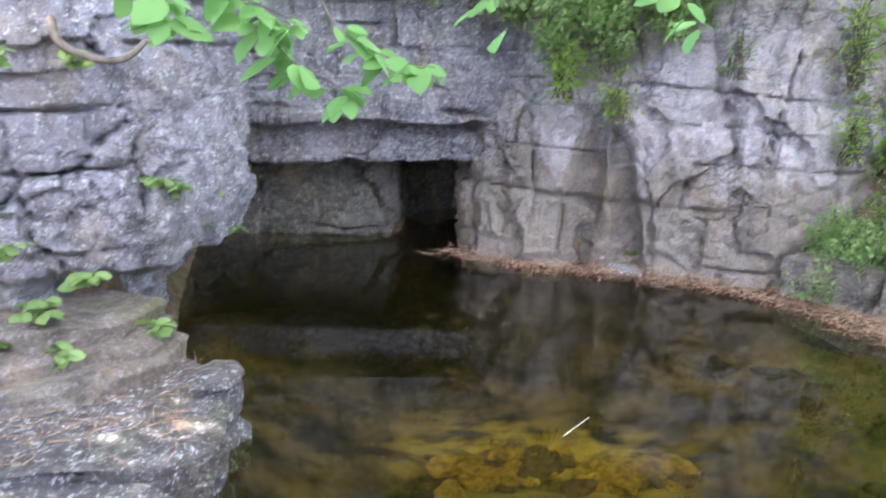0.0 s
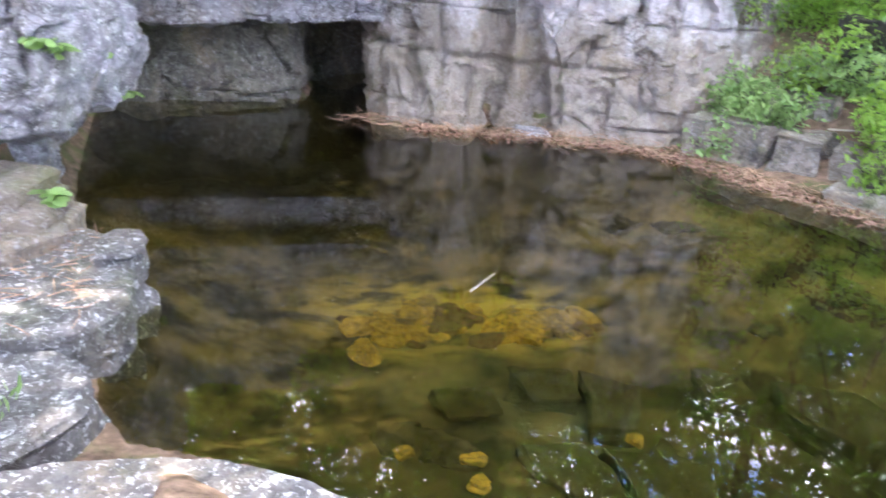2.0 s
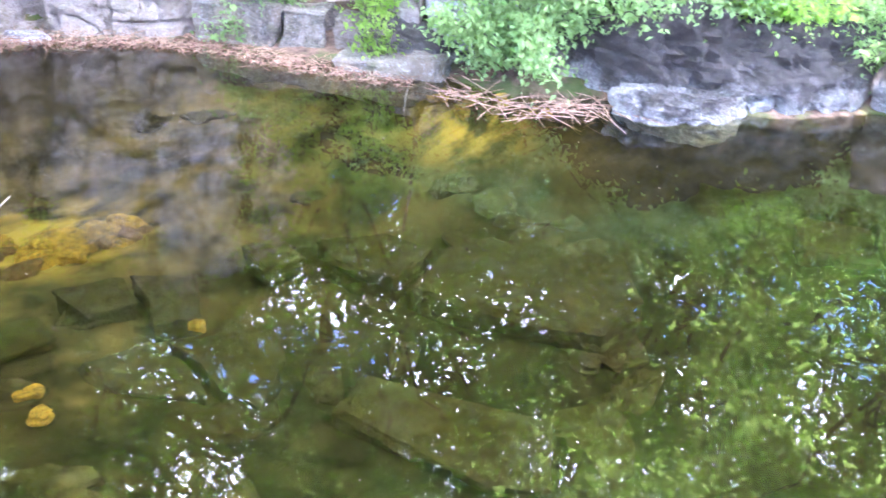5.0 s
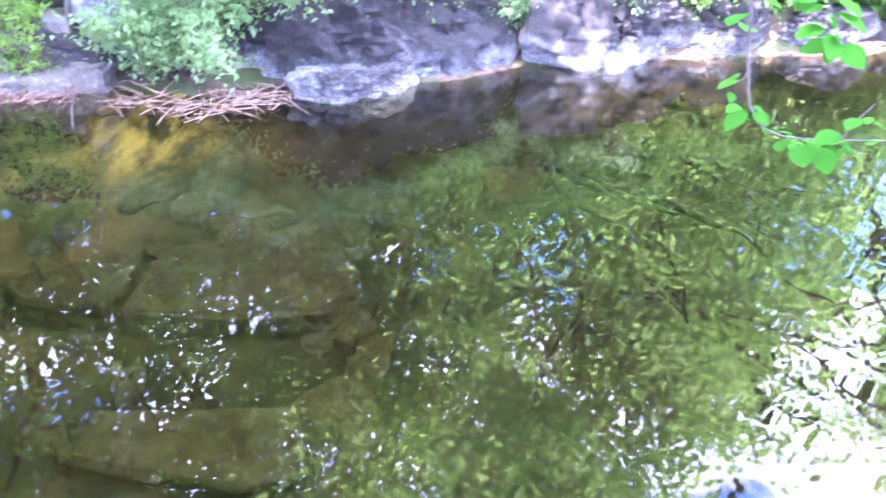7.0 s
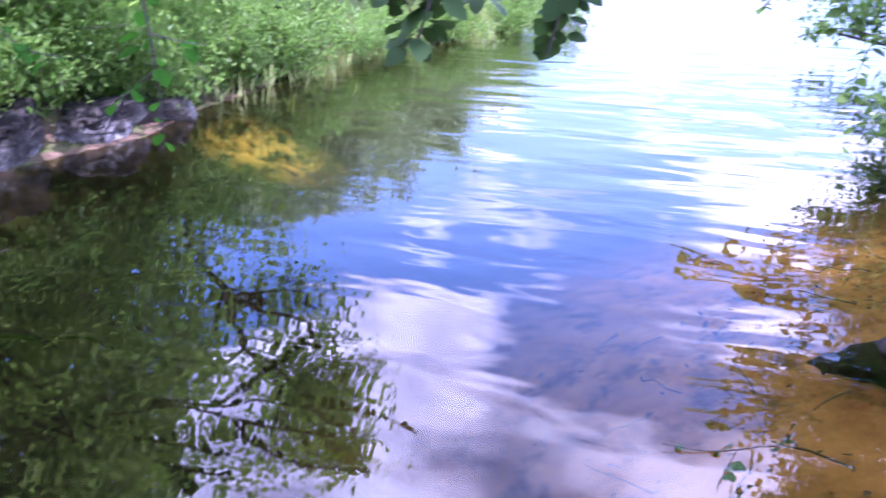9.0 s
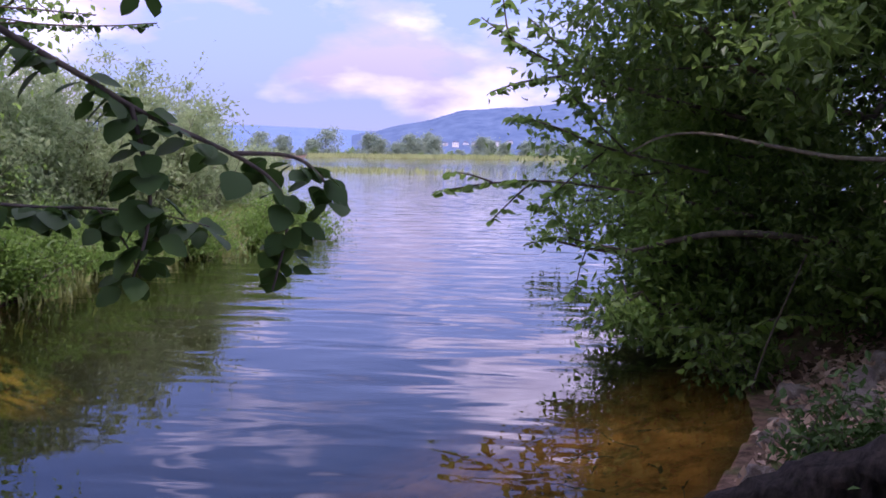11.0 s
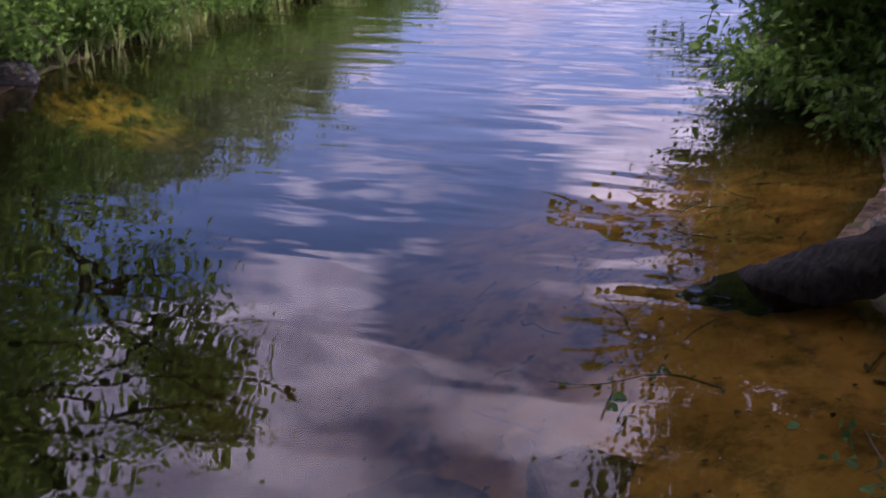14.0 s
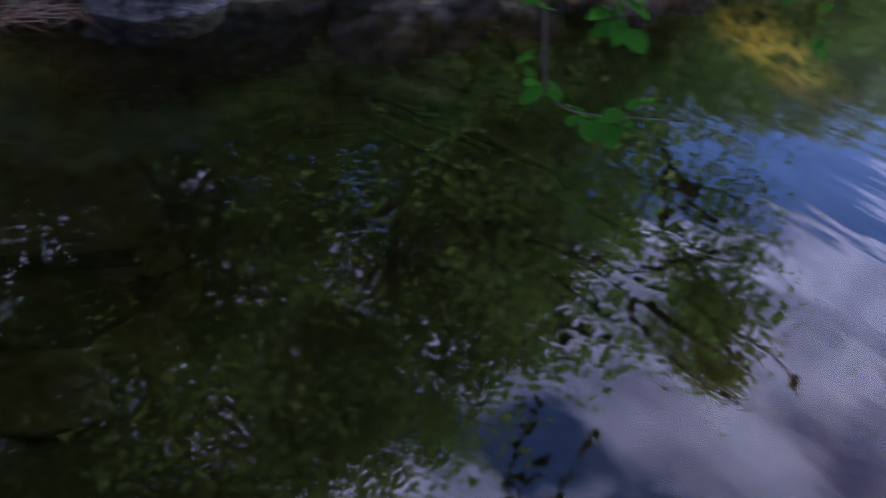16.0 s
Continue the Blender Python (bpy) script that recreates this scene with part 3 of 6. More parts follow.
def leaves(pos, size, rnd, droop=0.3, width=0.55, axis=None, flat=0.6):
    """Folded leaf blades (two faces each) at the given places."""
    n = len(pos)
    size = np.broadcast_to(size, (n,)) * rnd.uniform(0.6, 1.3, n)
    d = rnd.normal(size=(n, 3)) if axis is None else np.asarray(axis) + 0.4 * rnd.normal(size=(n, 3))
    d[:, 2] -= droop
    d /= np.linalg.norm(d, axis=1, keepdims=True)
    up = rnd.normal(size=(n, 3)) * (1 - flat)
    up[:, 2] += flat * 1.5
    side = np.cross(d, up)
    side /= np.linalg.norm(side, axis=1, keepdims=True) + 1e-9
    nrm = np.cross(side, d)
    L = size[:, None]
    base = pos
    mid = pos + d * L * 0.45
    lf = mid + side * L * width * 0.5 + nrm * L * 0.10
    rt = mid - side * L * width * 0.5 + nrm * L * 0.10
    tip = pos + d * L - nrm * L * 0.06
    V = np.stack([base, rt, tip, lf], 1).reshape(-1, 3)
    k = np.arange(n)[:, None] * 4
    F = np.concatenate([k + [[0, 1, 2]], k + [[0, 2, 3]]], 1).reshape(-1, 3)
    return V, F


def wander(a, b, n, rnd, amount):
    """A crooked line from a to b."""
    a, b = np.asarray(a, float), np.asarray(b, float)
    t = np.linspace(0, 1, n)[:, None]
    off = rnd.normal(size=(n, 3)) * amount
    off = np.cumsum(off, 0)
    off -= t * off[-1]
    off[0] = 0
    return a + (b - a) * t + off


def thing(name, at, label, category, group="", kind=""):
    e = new(name)
    e.location = at
    return tagged(e, label, category, group, kind)


def tree(base, height, spread, label, material, bark=None, seed=1, limbs=9, n_leaf=6000, leaf=0.09, lean=(0, 0), low=0.25, trunk_r=0.12, clump=0.35,
         name="tree", category="tree", group="", limb_up=0.5, droop=0.3, width=0.55, toward=None):
    """A tapered trunk, limbs, twigs and a loose crown of separate leaf blades."""
    rnd = np.random.RandomState(seed)
    bark = bark or M_BARK
    e = thing(name, base, label, category, group)
    top = np.array([lean[0], lean[1], height])
    trunk = wander((0, 0, -0.25), top, 9, rnd, height * 0.018)
    v, f = tube(trunk, np.linspace(trunk_r, trunk_r * 0.18, 9), 9, seed, 0.25)
    part_np("trunk", v, f, bark, e, smooth=True)
    anchors, twigs = [], []
    for i in range(limbs):
        h = low + (0.97 - low) * (i + rnd.uniform(0, 0.8)) / limbs
        k = h * 8
        i0 = int(min(k, 7))
        p0 = trunk[i0] * (1 - (k - i0)) + trunk[i0 + 1] * (k - i0)
        az = i * 2.4 + rnd.uniform(-0.5, 0.5)
        if toward is not None and rnd.uniform() < 0.6:
            az = toward + rnd.uniform(-0.8, 0.8)
        reach = spread * rnd.uniform(0.65, 1.1) * (1.0 - 0.55 * max(0, h - 0.45) / 0.55)
        p1 = p0 + np.array([math.cos(az) * reach, math.sin(az) * reach, reach * limb_up * rnd.uniform(0.2, 1.2)])
        limb = wander(p0, p1, 8, rnd, reach * 0.05)
        v, f = tube(limb, np.linspace(trunk_r * 0.45 * (1.1 - h * 0.6), 0.008, 8), 6, seed + i, 0.2)
        part_np("limb", v, f, bark, e, smooth=True)
        for j in range(7):
            q0 = limb[2 + j % 6]
            d = rnd.normal(size=3) * (1, 1, 0.6) + (p1 - p0) / (np.linalg.norm(p1 - p0) + 1e-6) * 0.8
            q1 = q0 + d / np.linalg.norm(d) * reach * rnd.uniform(0.25, 0.5)
            tw = wander(q0, q1, 5, rnd, 0.03)
            twigs.append(tube(tw, np.linspace(0.010, 0.003, 5), 4))
            anchors += [tw[2], tw[3], tw[4], tw[4]]
        anchors += [limb[-1]] * 2
    v, f = join(twigs)
    tagged(part_np("twigwork", v, f, bark, e), kind="stuff")
    anchors = np.array(anchors)
    w = rnd.uniform(0.1, 1.0, len(anchors)) ** 2
    pick = rnd.choice(len(anchors), n_leaf, p=w / w.sum())
    pos = anchors[pick] + rnd.normal(size=(n_leaf, 3)) * clump * (1, 1, 0.7) * rnd.uniform(0.2, 1.0, (n_leaf, 1))
    pos = pos[pos[:, 2] > 0.05 - base[2]]
    v, f = leaves(pos, leaf, rnd, droop, width)
    tagged(part_np("crown", v, f, material, e), kind="stuff")
    return e


def bush(base, size, label, material, seed=1, stems=14, n_leaf=4000, leaf=0.05, name="bush", category="bush", group="", clump=0.14, arch=0.0, width=0.55, toward=(0, 0), bark=None, droop=0.3):
    """Many stems from one root, each with leaves along it."""
    rnd = np.random.RandomState(seed)
    e = thing(name, base, label, category, group)
    tubes, anchors = [], []
    for i in range(stems):
        az, el = rnd.uniform(0, 6.28), rnd.uniform(0.15, 1.0)
        p1 = np.array([math.cos(az) * size[0] * el, math.sin(az) * size[1] * el, size[2] * rnd.uniform(0.45, 1.05) * (1.15 - 0.55 * el)])
        p1[:2] += np.asarray(toward) * rnd.uniform(0.2, 1.0)
        line = wander((rnd.normal() * 0.05, rnd.normal() * 0.05, -0.1), p1, 7, rnd, 0.03 * max(size))
        line[:, 2] += arch * np.sin(np.linspace(0, np.pi, 7))
        tubes.append(tube(line, np.linspace(0.006 + 0.006 * max(size), 0.003, 7), 5))
        for j in range(5):
            q0 = line[2 + j % 5]
            q1 = q0 + rnd.normal(size=3) * max(size) * 0.16
            tubes.append(tube(wander(q0, q1, 4, rnd, 0.01), np.linspace(0.004, 0.002, 4), 4))
            anchors += [q1, (q0 + q1) / 2]
        anchors += list(line[2:])
    v, f = join(tubes)
    tagged(part_np("stemwork", v, f, bark or M_BARK, e), kind="stuff")
    anchors = np.array(anchors)
    w = rnd.uniform(0.1, 1.0, len(anchors)) ** 2
    pick = rnd.choice(len(anchors), n_leaf, p=w / w.sum())
    pos = anchors[pick] + rnd.normal(size=(n_leaf, 3)) * clump * rnd.uniform(0.2, 1.0, (n_leaf, 1))
    pos = pos[pos[:, 2] > 0.02 - base[2]]
    v, f = leaves(pos, leaf, rnd, droop, width)
    tagged(part_np("foliage", v, f, material, e), kind="stuff")
    return e


# ---- ground, bed and water ----
# shoreline corners: x, y, land height near the edge, width of that rise, slope beyond, depth of the bed, steepness of the bed
LEDGE, CLIFF, TERR, ROCKS, GREEN, FAR, SANDY, NEAR = (
    (0.04, 0.4, 0.02, 0.6, 1.0), (3.0, 0.9, 0.35, 0.6, 0.8), (0.40, 1.8, 0.42, 0.48, 0.8), (0.45, 1.2, 0.22, 0.55, 0.7),
    (0.15, 0.8, 0.06, 1.8, 0.45), (0.8, 8.0, 0.004, 3.0, 0.2), (0.45, 1.5, 0.16, 1.9, 0.34), (0.30, 0.5, 0.15, 0.50, 0.9))
SHORE = [
    (-0.35, 2.80, LEDGE), (-0.48, 3.1, LEDGE), (-0.50, 3.5, LEDGE), (-0.40, 3.85, LEDGE), (-0.62, 4.4, LEDGE), (-0.78, 5.0, CLIFF),
    (-0.85, 6.0, CLIFF), (-0.9, 7.6, CLIFF), (-0.8, 8.5, CLIFF), (0.0, 8.3, CLIFF), (1.0, 8.1, CLIFF), (1.3, 9.3, CLIFF), (2.3, 9.4, CLIFF),
    (2.3, 7.9, CLIFF), (1.9, 7.25, CLIFF), (2.3, 6.95, CLIFF), (2.8, 6.75, CLIFF), (3.4, 6.35, CLIFF), (3.8, 5.9, TERR), (4.1, 5.1, TERR),
    (4.3, 4.6, TERR), (4.65, 4.2, TERR), (4.7, 3.6, TERR), (4.75, 3.3, ROCKS), (5.3, 2.9, ROCKS), (5.5, 2.4, ROCKS), (6.0, 1.8, ROCKS),
    (6.65, 1.45, ROCKS), (6.95, 0.95, ROCKS), (7.45, 0.4, ROCKS), (8.05, -0.5, ROCKS), (8.5, -1.25, GREEN), (9.75, -2.1, GREEN),
    (10.55, -2.85, GREEN), (12.5, -4.6, GREEN), (14.2, -6.9, GREEN), (15.7, -9.6, GREEN), (18.4, -12.2, GREEN), (22.0, -14.6, GREEN), (24.0, -14.0, GREEN),
    (33, -8, GREEN), (60, 10, FAR), (160, 40, FAR), (300, -60, FAR), (351, -179, FAR), (332, -227, FAR), (299, -267, FAR), (260, -307, FAR),
    (170, -335, FAR), (78, -296, FAR), (30, -120, FAR), (16, -40, SANDY), (9.6, -18, SANDY), (7.4, -13.1, SANDY), (5.9, -10.2, SANDY),
    (4.1, -7.7, SANDY), (3.3, -7.0, SANDY), (2.75, -6.1, SANDY), (2.52, -5.4, SANDY), (2.30, -4.6, SANDY), (1.6, -4.0, SANDY),
    (0.95, -3.2, SANDY), (0.65, -2.2, SANDY), (0.55, -1.0, NEAR), (0.65, 0.0, NEAR), (0.68, 0.8, NEAR), (0.62, 1.5, NEAR), (0.40, 2.1, NEAR), (0.10, 2.55, NEAR),
]


def land(x, y):
    """Height of the ground and of the bed."""
    x, y = np.asarray(x, float).ravel(), np.asarray(y, float).ravel()
    best = np.full(len(x), 1e9)
    inside = np.zeros(len(x), bool)
    wsum, acc = np.zeros(len(x)), np.zeros((len(x), 5))
    n = len(SHORE)
    for i in range(n):
        (x0, y0, c0), (x1, y1, c1) = SHORE[i], SHORE[(i + 1) % n]
        dx, dy = x1 - x0, y1 - y0
        t = np.clip(((x - x0) * dx + (y - y0) * dy) / (dx * dx + dy * dy), 0, 1)
        d = np.hypot(x - x0 - t * dx, y - y0 - t * dy)
        best = np.minimum(best, d)
        w = 1 / (d + 0.08) ** 4
        wsum += w
        acc += w[:, None] * ((1 - t)[:, None] * np.array(c0) + t[:, None] * np.array(c1))
        cross = (y0 > y) != (y1 > y)
        with np.errstate(divide="ignore", invalid="ignore"):
            inside ^= cross & (x < dx * (y - y0) / (dy if dy else 1e-9) + x0)
    H, W, S, D, K = (acc / wsum[:, None]).T
    rough = fbm(x * 0.9, y * 0.9, 0, 4, 3) - 0.5
    fine = fbm(x * 5, y * 5, 0, 3, 7) - 0.5
    k = np.clip(best / W, 0, 1)
    up = H * k * k * (3 - 2 * k) + S * np.minimum(best, 14) * np.clip(best / 0.6, 0, 1) + 0.01 + (0.25 * rough + 0.05 * fine) * np.clip(best / 0.8, 0, 1)
    down = -D * (1 - np.exp(-best * K / D)) + (0.18 * rough + 0.05 * fine) * np.clip(best / 0.5, 0, 1)
    flat = (x < -0.2) & (y > 1.5) & (y < 4.55)
    up = np.where(flat, np.minimum(up, 0.10), up)
    return np.where(inside, np.minimum(down, -0.004), up)


def build_ground():
    ang = np.linspace(0, 2 * np.pi, 900, endpoint=False)
    rad = 0.12 * (4200 / 0.12) ** np.linspace(0, 1, 620)
    A, R = np.meshgrid(ang, rad, indexing="ij")
    X, Y = R * np.cos(A) + 0.5, R * np.sin(A)
    Z = np.concatenate([land(a, b) for a, b in zip(np.array_split(X.ravel(), 12), np.array_split(Y.ravel(), 12))])
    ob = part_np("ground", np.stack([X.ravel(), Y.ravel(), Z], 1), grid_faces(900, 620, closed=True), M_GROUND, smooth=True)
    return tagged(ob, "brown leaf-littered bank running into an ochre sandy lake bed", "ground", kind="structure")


build_ground()
wa = np.linspace(0, 2 * np.pi, 96, endpoint=False)
wr = np.array([0.01, 2, 8, 30, 120, 520.0])
WA, WR = np.meshgrid(wa, wr, indexing="ij")
water = part_np("water", np.stack([WR * np.cos(WA) + 3, WR * np.sin(WA), 0 * WR], -1).reshape(-1, 3), grid_faces(96, 6, closed=True)[:, ::-1], M_WATER, smooth=True)
tagged(water, "calm clear olive water of a pool opening into a lake", "water", kind="structure")


def ground_z(x, y):
    return float(land([x], [y])[0])


# ---- cliff with the grotto ----
def east_shape(S, set_, Z):
    # two upright fissures and the worn foot of the cliff
    a = 0.24 * np.exp(-(((S - 1.70 - 0.10 * (Z - 0.7)) / 0.09) ** 2)) * np.clip((1.45 - Z) / 0.15, 0, 1)
    b = 0.20 * np.exp(-(((S - 2.02 + 0.16 * (Z - 0.6)) / 0.07) ** 2)) * np.clip((1.25 - Z) / 0.2, 0, 1)
    c = 0.12 * np.exp(-(((S - 2.75 + 0.25 * (Z - 1.3)) / 0.05) ** 2)) * np.clip((Z - 0.8) / 0.2, 0, 1)
    joints = 0.0
    for at, lo, hi, lean, deep in ((0.95, 0.2, 0.9, 0.06, 0.07), (1.25, 0.5, 1.5, -0.05, 0.06), (1.45, 0.0, 0.55, 0.1, 0.08), (2.3, 0.05, 0.45, -0.1, 0.08),
                                   (2.45, 0.55, 1.25, 0.25, 0.09), (2.62, 0.0, 0.4, 0.1, 0.07), (2.95, 0.2, 0.75, -0.15, 0.08), (3.1, 0.9, 1.9, 0.2, 0.08), (3.35, 0.0, 0.6, 0.1, 0.07), (2.2, 1.3, 2.0, -0.3, 0.09)):
        wig = 0.05 * (fbm(Z * 3.0, at * 7.0, 0, 3, 91) - 0.5)
        joints = joints + deep * np.exp(-(((S - at - lean * (Z - lo) - wig) / 0.022) ** 2)) * np.clip((Z - lo) / 0.08, 0, 1) * np.clip((hi - Z) / 0.08, 0, 1)
    return set_ + a + b + c + joints, Z


cliff_right = rock_face("cliff_east", [(1.52, 7.9), (1.50, 7.35), (1.58, 7.12), (2.1, 6.84), (2.65, 6.62), (3.3, 6.28), (3.75, 5.95), (4.4, 6.1), (5.4, 6.4)],
    [(0.25, -0.8), (0.02, -0.1), (0.0, 0.5), (0.04, 1.3), (0.10, 2.1), (0.35, 2.75), (1.2, 3.2), (2.6, 3.7)], M_ROCK_WARM, seed=3, shape=east_shape, step=0.018, course=0.24, block=0.34, relief=0.05, crack=0.045, rough=0.10)
tagged(cliff_right, "pale grey and buff bedded limestone cliff with dark joints", "cliff", kind="structure")
lintel = rock_face("cliff_lintel", [(-1.7, 7.5), (-0.9, 7.45), (-0.1, 7.35), (0.7, 7.25), (1.35, 7.12), (1.9, 7.02), (2.2, 7.1)],
    [(2.4, 0.95), (1.2, 0.88), (0.55, 0.80), (0.30, 0.80), (0.28, 0.98), (0.30, 1.14), (0.02, 1.18), (0.0, 1.5), (-0.02, 1.9), (0.05, 2.4), (0.3, 2.9), (1.6, 3.3), (3.0, 3.7)],
    M_ROCK, seed=8, step=0.02, course=0.2, block=0.7, relief=0.06, crack=0.09, rough=0.10)
tagged(lintel, "lilac-grey limestone lintel of stepped beds over a grotto", "cliff", kind="structure")
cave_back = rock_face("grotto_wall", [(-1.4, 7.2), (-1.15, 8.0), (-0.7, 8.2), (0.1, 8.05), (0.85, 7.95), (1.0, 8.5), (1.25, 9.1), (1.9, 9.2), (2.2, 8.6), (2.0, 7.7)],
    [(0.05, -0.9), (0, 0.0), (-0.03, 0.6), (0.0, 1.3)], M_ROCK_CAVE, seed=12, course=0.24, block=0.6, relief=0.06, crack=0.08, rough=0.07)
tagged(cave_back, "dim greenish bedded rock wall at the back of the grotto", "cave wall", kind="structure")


def left_shape(S, set_, Z):
    # the nose of the wall overhangs the water
    k = np.clip((S - 2.2) / 0.8, 0, 1)
    under = np.clip((0.74 - Z) / 0.10, 0, 1) * k
    deep = np.clip((0.52 - Z) / 0.10, 0, 1) * k
    return set_ + 0.30 * under + 0.17 * deep - 0.10 * k * np.clip((Z - 0.7) / 0.3, 0, 1), Z


cliff_left = rock_face("cliff_west", [(-3.6, 3.5), (-1.7, 4.15), (-1.0, 4.3), (-0.62, 4.6), (-0.42, 5.1), (-0.42, 5.6), (-0.75, 6.2), (-0.95, 7.6)],
    [(0.0, -0.6), (0.0, 0.3), (0.0, 0.9), (0.05, 1.6), (0.1, 2.3), (0.4, 2.9), (1.6, 3.4), (3, 3.8)], M_ROCK, seed=21, step=0.02, course=0.20, block=0.26, relief=0.07, crack=0.08, rough=0.11, shape=left_shape)
tagged(cliff_left, "weathered white-flecked limestone wall overhanging the pool", "cliff", kind="structure")

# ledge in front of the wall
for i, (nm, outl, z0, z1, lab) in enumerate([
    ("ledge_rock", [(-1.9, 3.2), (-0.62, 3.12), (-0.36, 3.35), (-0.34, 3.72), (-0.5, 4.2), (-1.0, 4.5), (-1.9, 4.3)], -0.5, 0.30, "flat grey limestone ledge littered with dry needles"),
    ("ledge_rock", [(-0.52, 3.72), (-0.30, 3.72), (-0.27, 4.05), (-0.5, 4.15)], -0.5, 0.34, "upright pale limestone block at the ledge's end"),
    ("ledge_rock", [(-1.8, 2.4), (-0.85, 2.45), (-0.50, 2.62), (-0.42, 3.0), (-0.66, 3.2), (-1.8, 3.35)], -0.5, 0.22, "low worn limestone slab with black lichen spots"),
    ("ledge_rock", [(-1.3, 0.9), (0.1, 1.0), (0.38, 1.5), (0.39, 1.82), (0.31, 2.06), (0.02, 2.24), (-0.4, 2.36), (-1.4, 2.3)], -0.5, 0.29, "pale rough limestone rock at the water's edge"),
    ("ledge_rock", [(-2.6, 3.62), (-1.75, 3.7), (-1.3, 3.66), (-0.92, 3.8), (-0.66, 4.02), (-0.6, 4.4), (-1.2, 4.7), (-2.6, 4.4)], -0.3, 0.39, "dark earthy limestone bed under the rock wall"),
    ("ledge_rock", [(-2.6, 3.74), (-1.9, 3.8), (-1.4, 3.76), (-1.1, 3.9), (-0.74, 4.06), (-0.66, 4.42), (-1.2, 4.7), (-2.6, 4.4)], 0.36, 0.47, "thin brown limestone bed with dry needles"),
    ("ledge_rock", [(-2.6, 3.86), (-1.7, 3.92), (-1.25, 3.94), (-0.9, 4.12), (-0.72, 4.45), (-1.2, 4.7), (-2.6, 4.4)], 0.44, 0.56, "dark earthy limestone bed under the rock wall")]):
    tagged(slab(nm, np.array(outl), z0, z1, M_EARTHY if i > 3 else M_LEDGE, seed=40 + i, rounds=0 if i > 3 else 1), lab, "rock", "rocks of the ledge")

# boulders along the far side of the pool
for i, (c, s, r, t, lab) in enumerate([
    ((5.82, 2.88, 0.26), (1.50, 0.85, 0.98), -46, 8, "large dark-stained limestone boulder at the water's edge"),
    ((6.42, 2.16, 0.22), (1.35, 0.80, 0.90), -44, -6, "pale-footed limestone boulder with dark stains"),
    ((5.42, 2.40, 0.0), (0.72, 0.40, 0.32), -42, 0, "low light grey stone in front of a boulder"),
    ((7.35, 0.98, 0.22), (1.30, 0.75, 0.86), -44, 4, "pale grey boulder half hidden by twigs"),
    ((8.15, 0.05, 0.16), (0.9, 0.6, 0.6), -50, 0, "broken pale rock under overhanging branches"),
    ((8.75, -0.85, 0.10), (0.9, 0.55, 0.45), -40, 5, "broken pale rock under overhanging branches"),
    ((9.45, -1.65, 0.06), (0.7, 0.5, 0.35), -40, 5, "broken pale rock under overhanging branches"),
    ((4.88, 4.30, 0.14), (0.65, 0.45, 0.36), -40, 14, "leaning grey limestone block on the terrace"),
    ((5.08, 4.08, 0.40), (0.50, 0.40, 0.46), -20, 20, "leaning grey limestone block on the terrace"),
    ((5.4, 4.9, 0.80), (1.4, 0.9, 0.6), -50, -5, "dark mossy limestone block on the terrace"),
    ((5.3, 4.55, 0.45), (0.8, 0.6, 0.5), -45, 5, "dark mossy limestone block on the terrace"),
    ((4.62, 4.28, -0.01), (0.14, 0.11, 0.11), 10, 0, "small rounded pale stone at the waterline"),
    ((2.72, 6.52, 0.02), (0.26, 0.16, 0.09), -30, 0, "small flat stone lying against the cliff foot"),
    ]):
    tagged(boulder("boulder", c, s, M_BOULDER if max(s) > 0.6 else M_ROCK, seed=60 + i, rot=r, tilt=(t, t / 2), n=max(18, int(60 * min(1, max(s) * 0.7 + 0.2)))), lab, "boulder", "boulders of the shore")

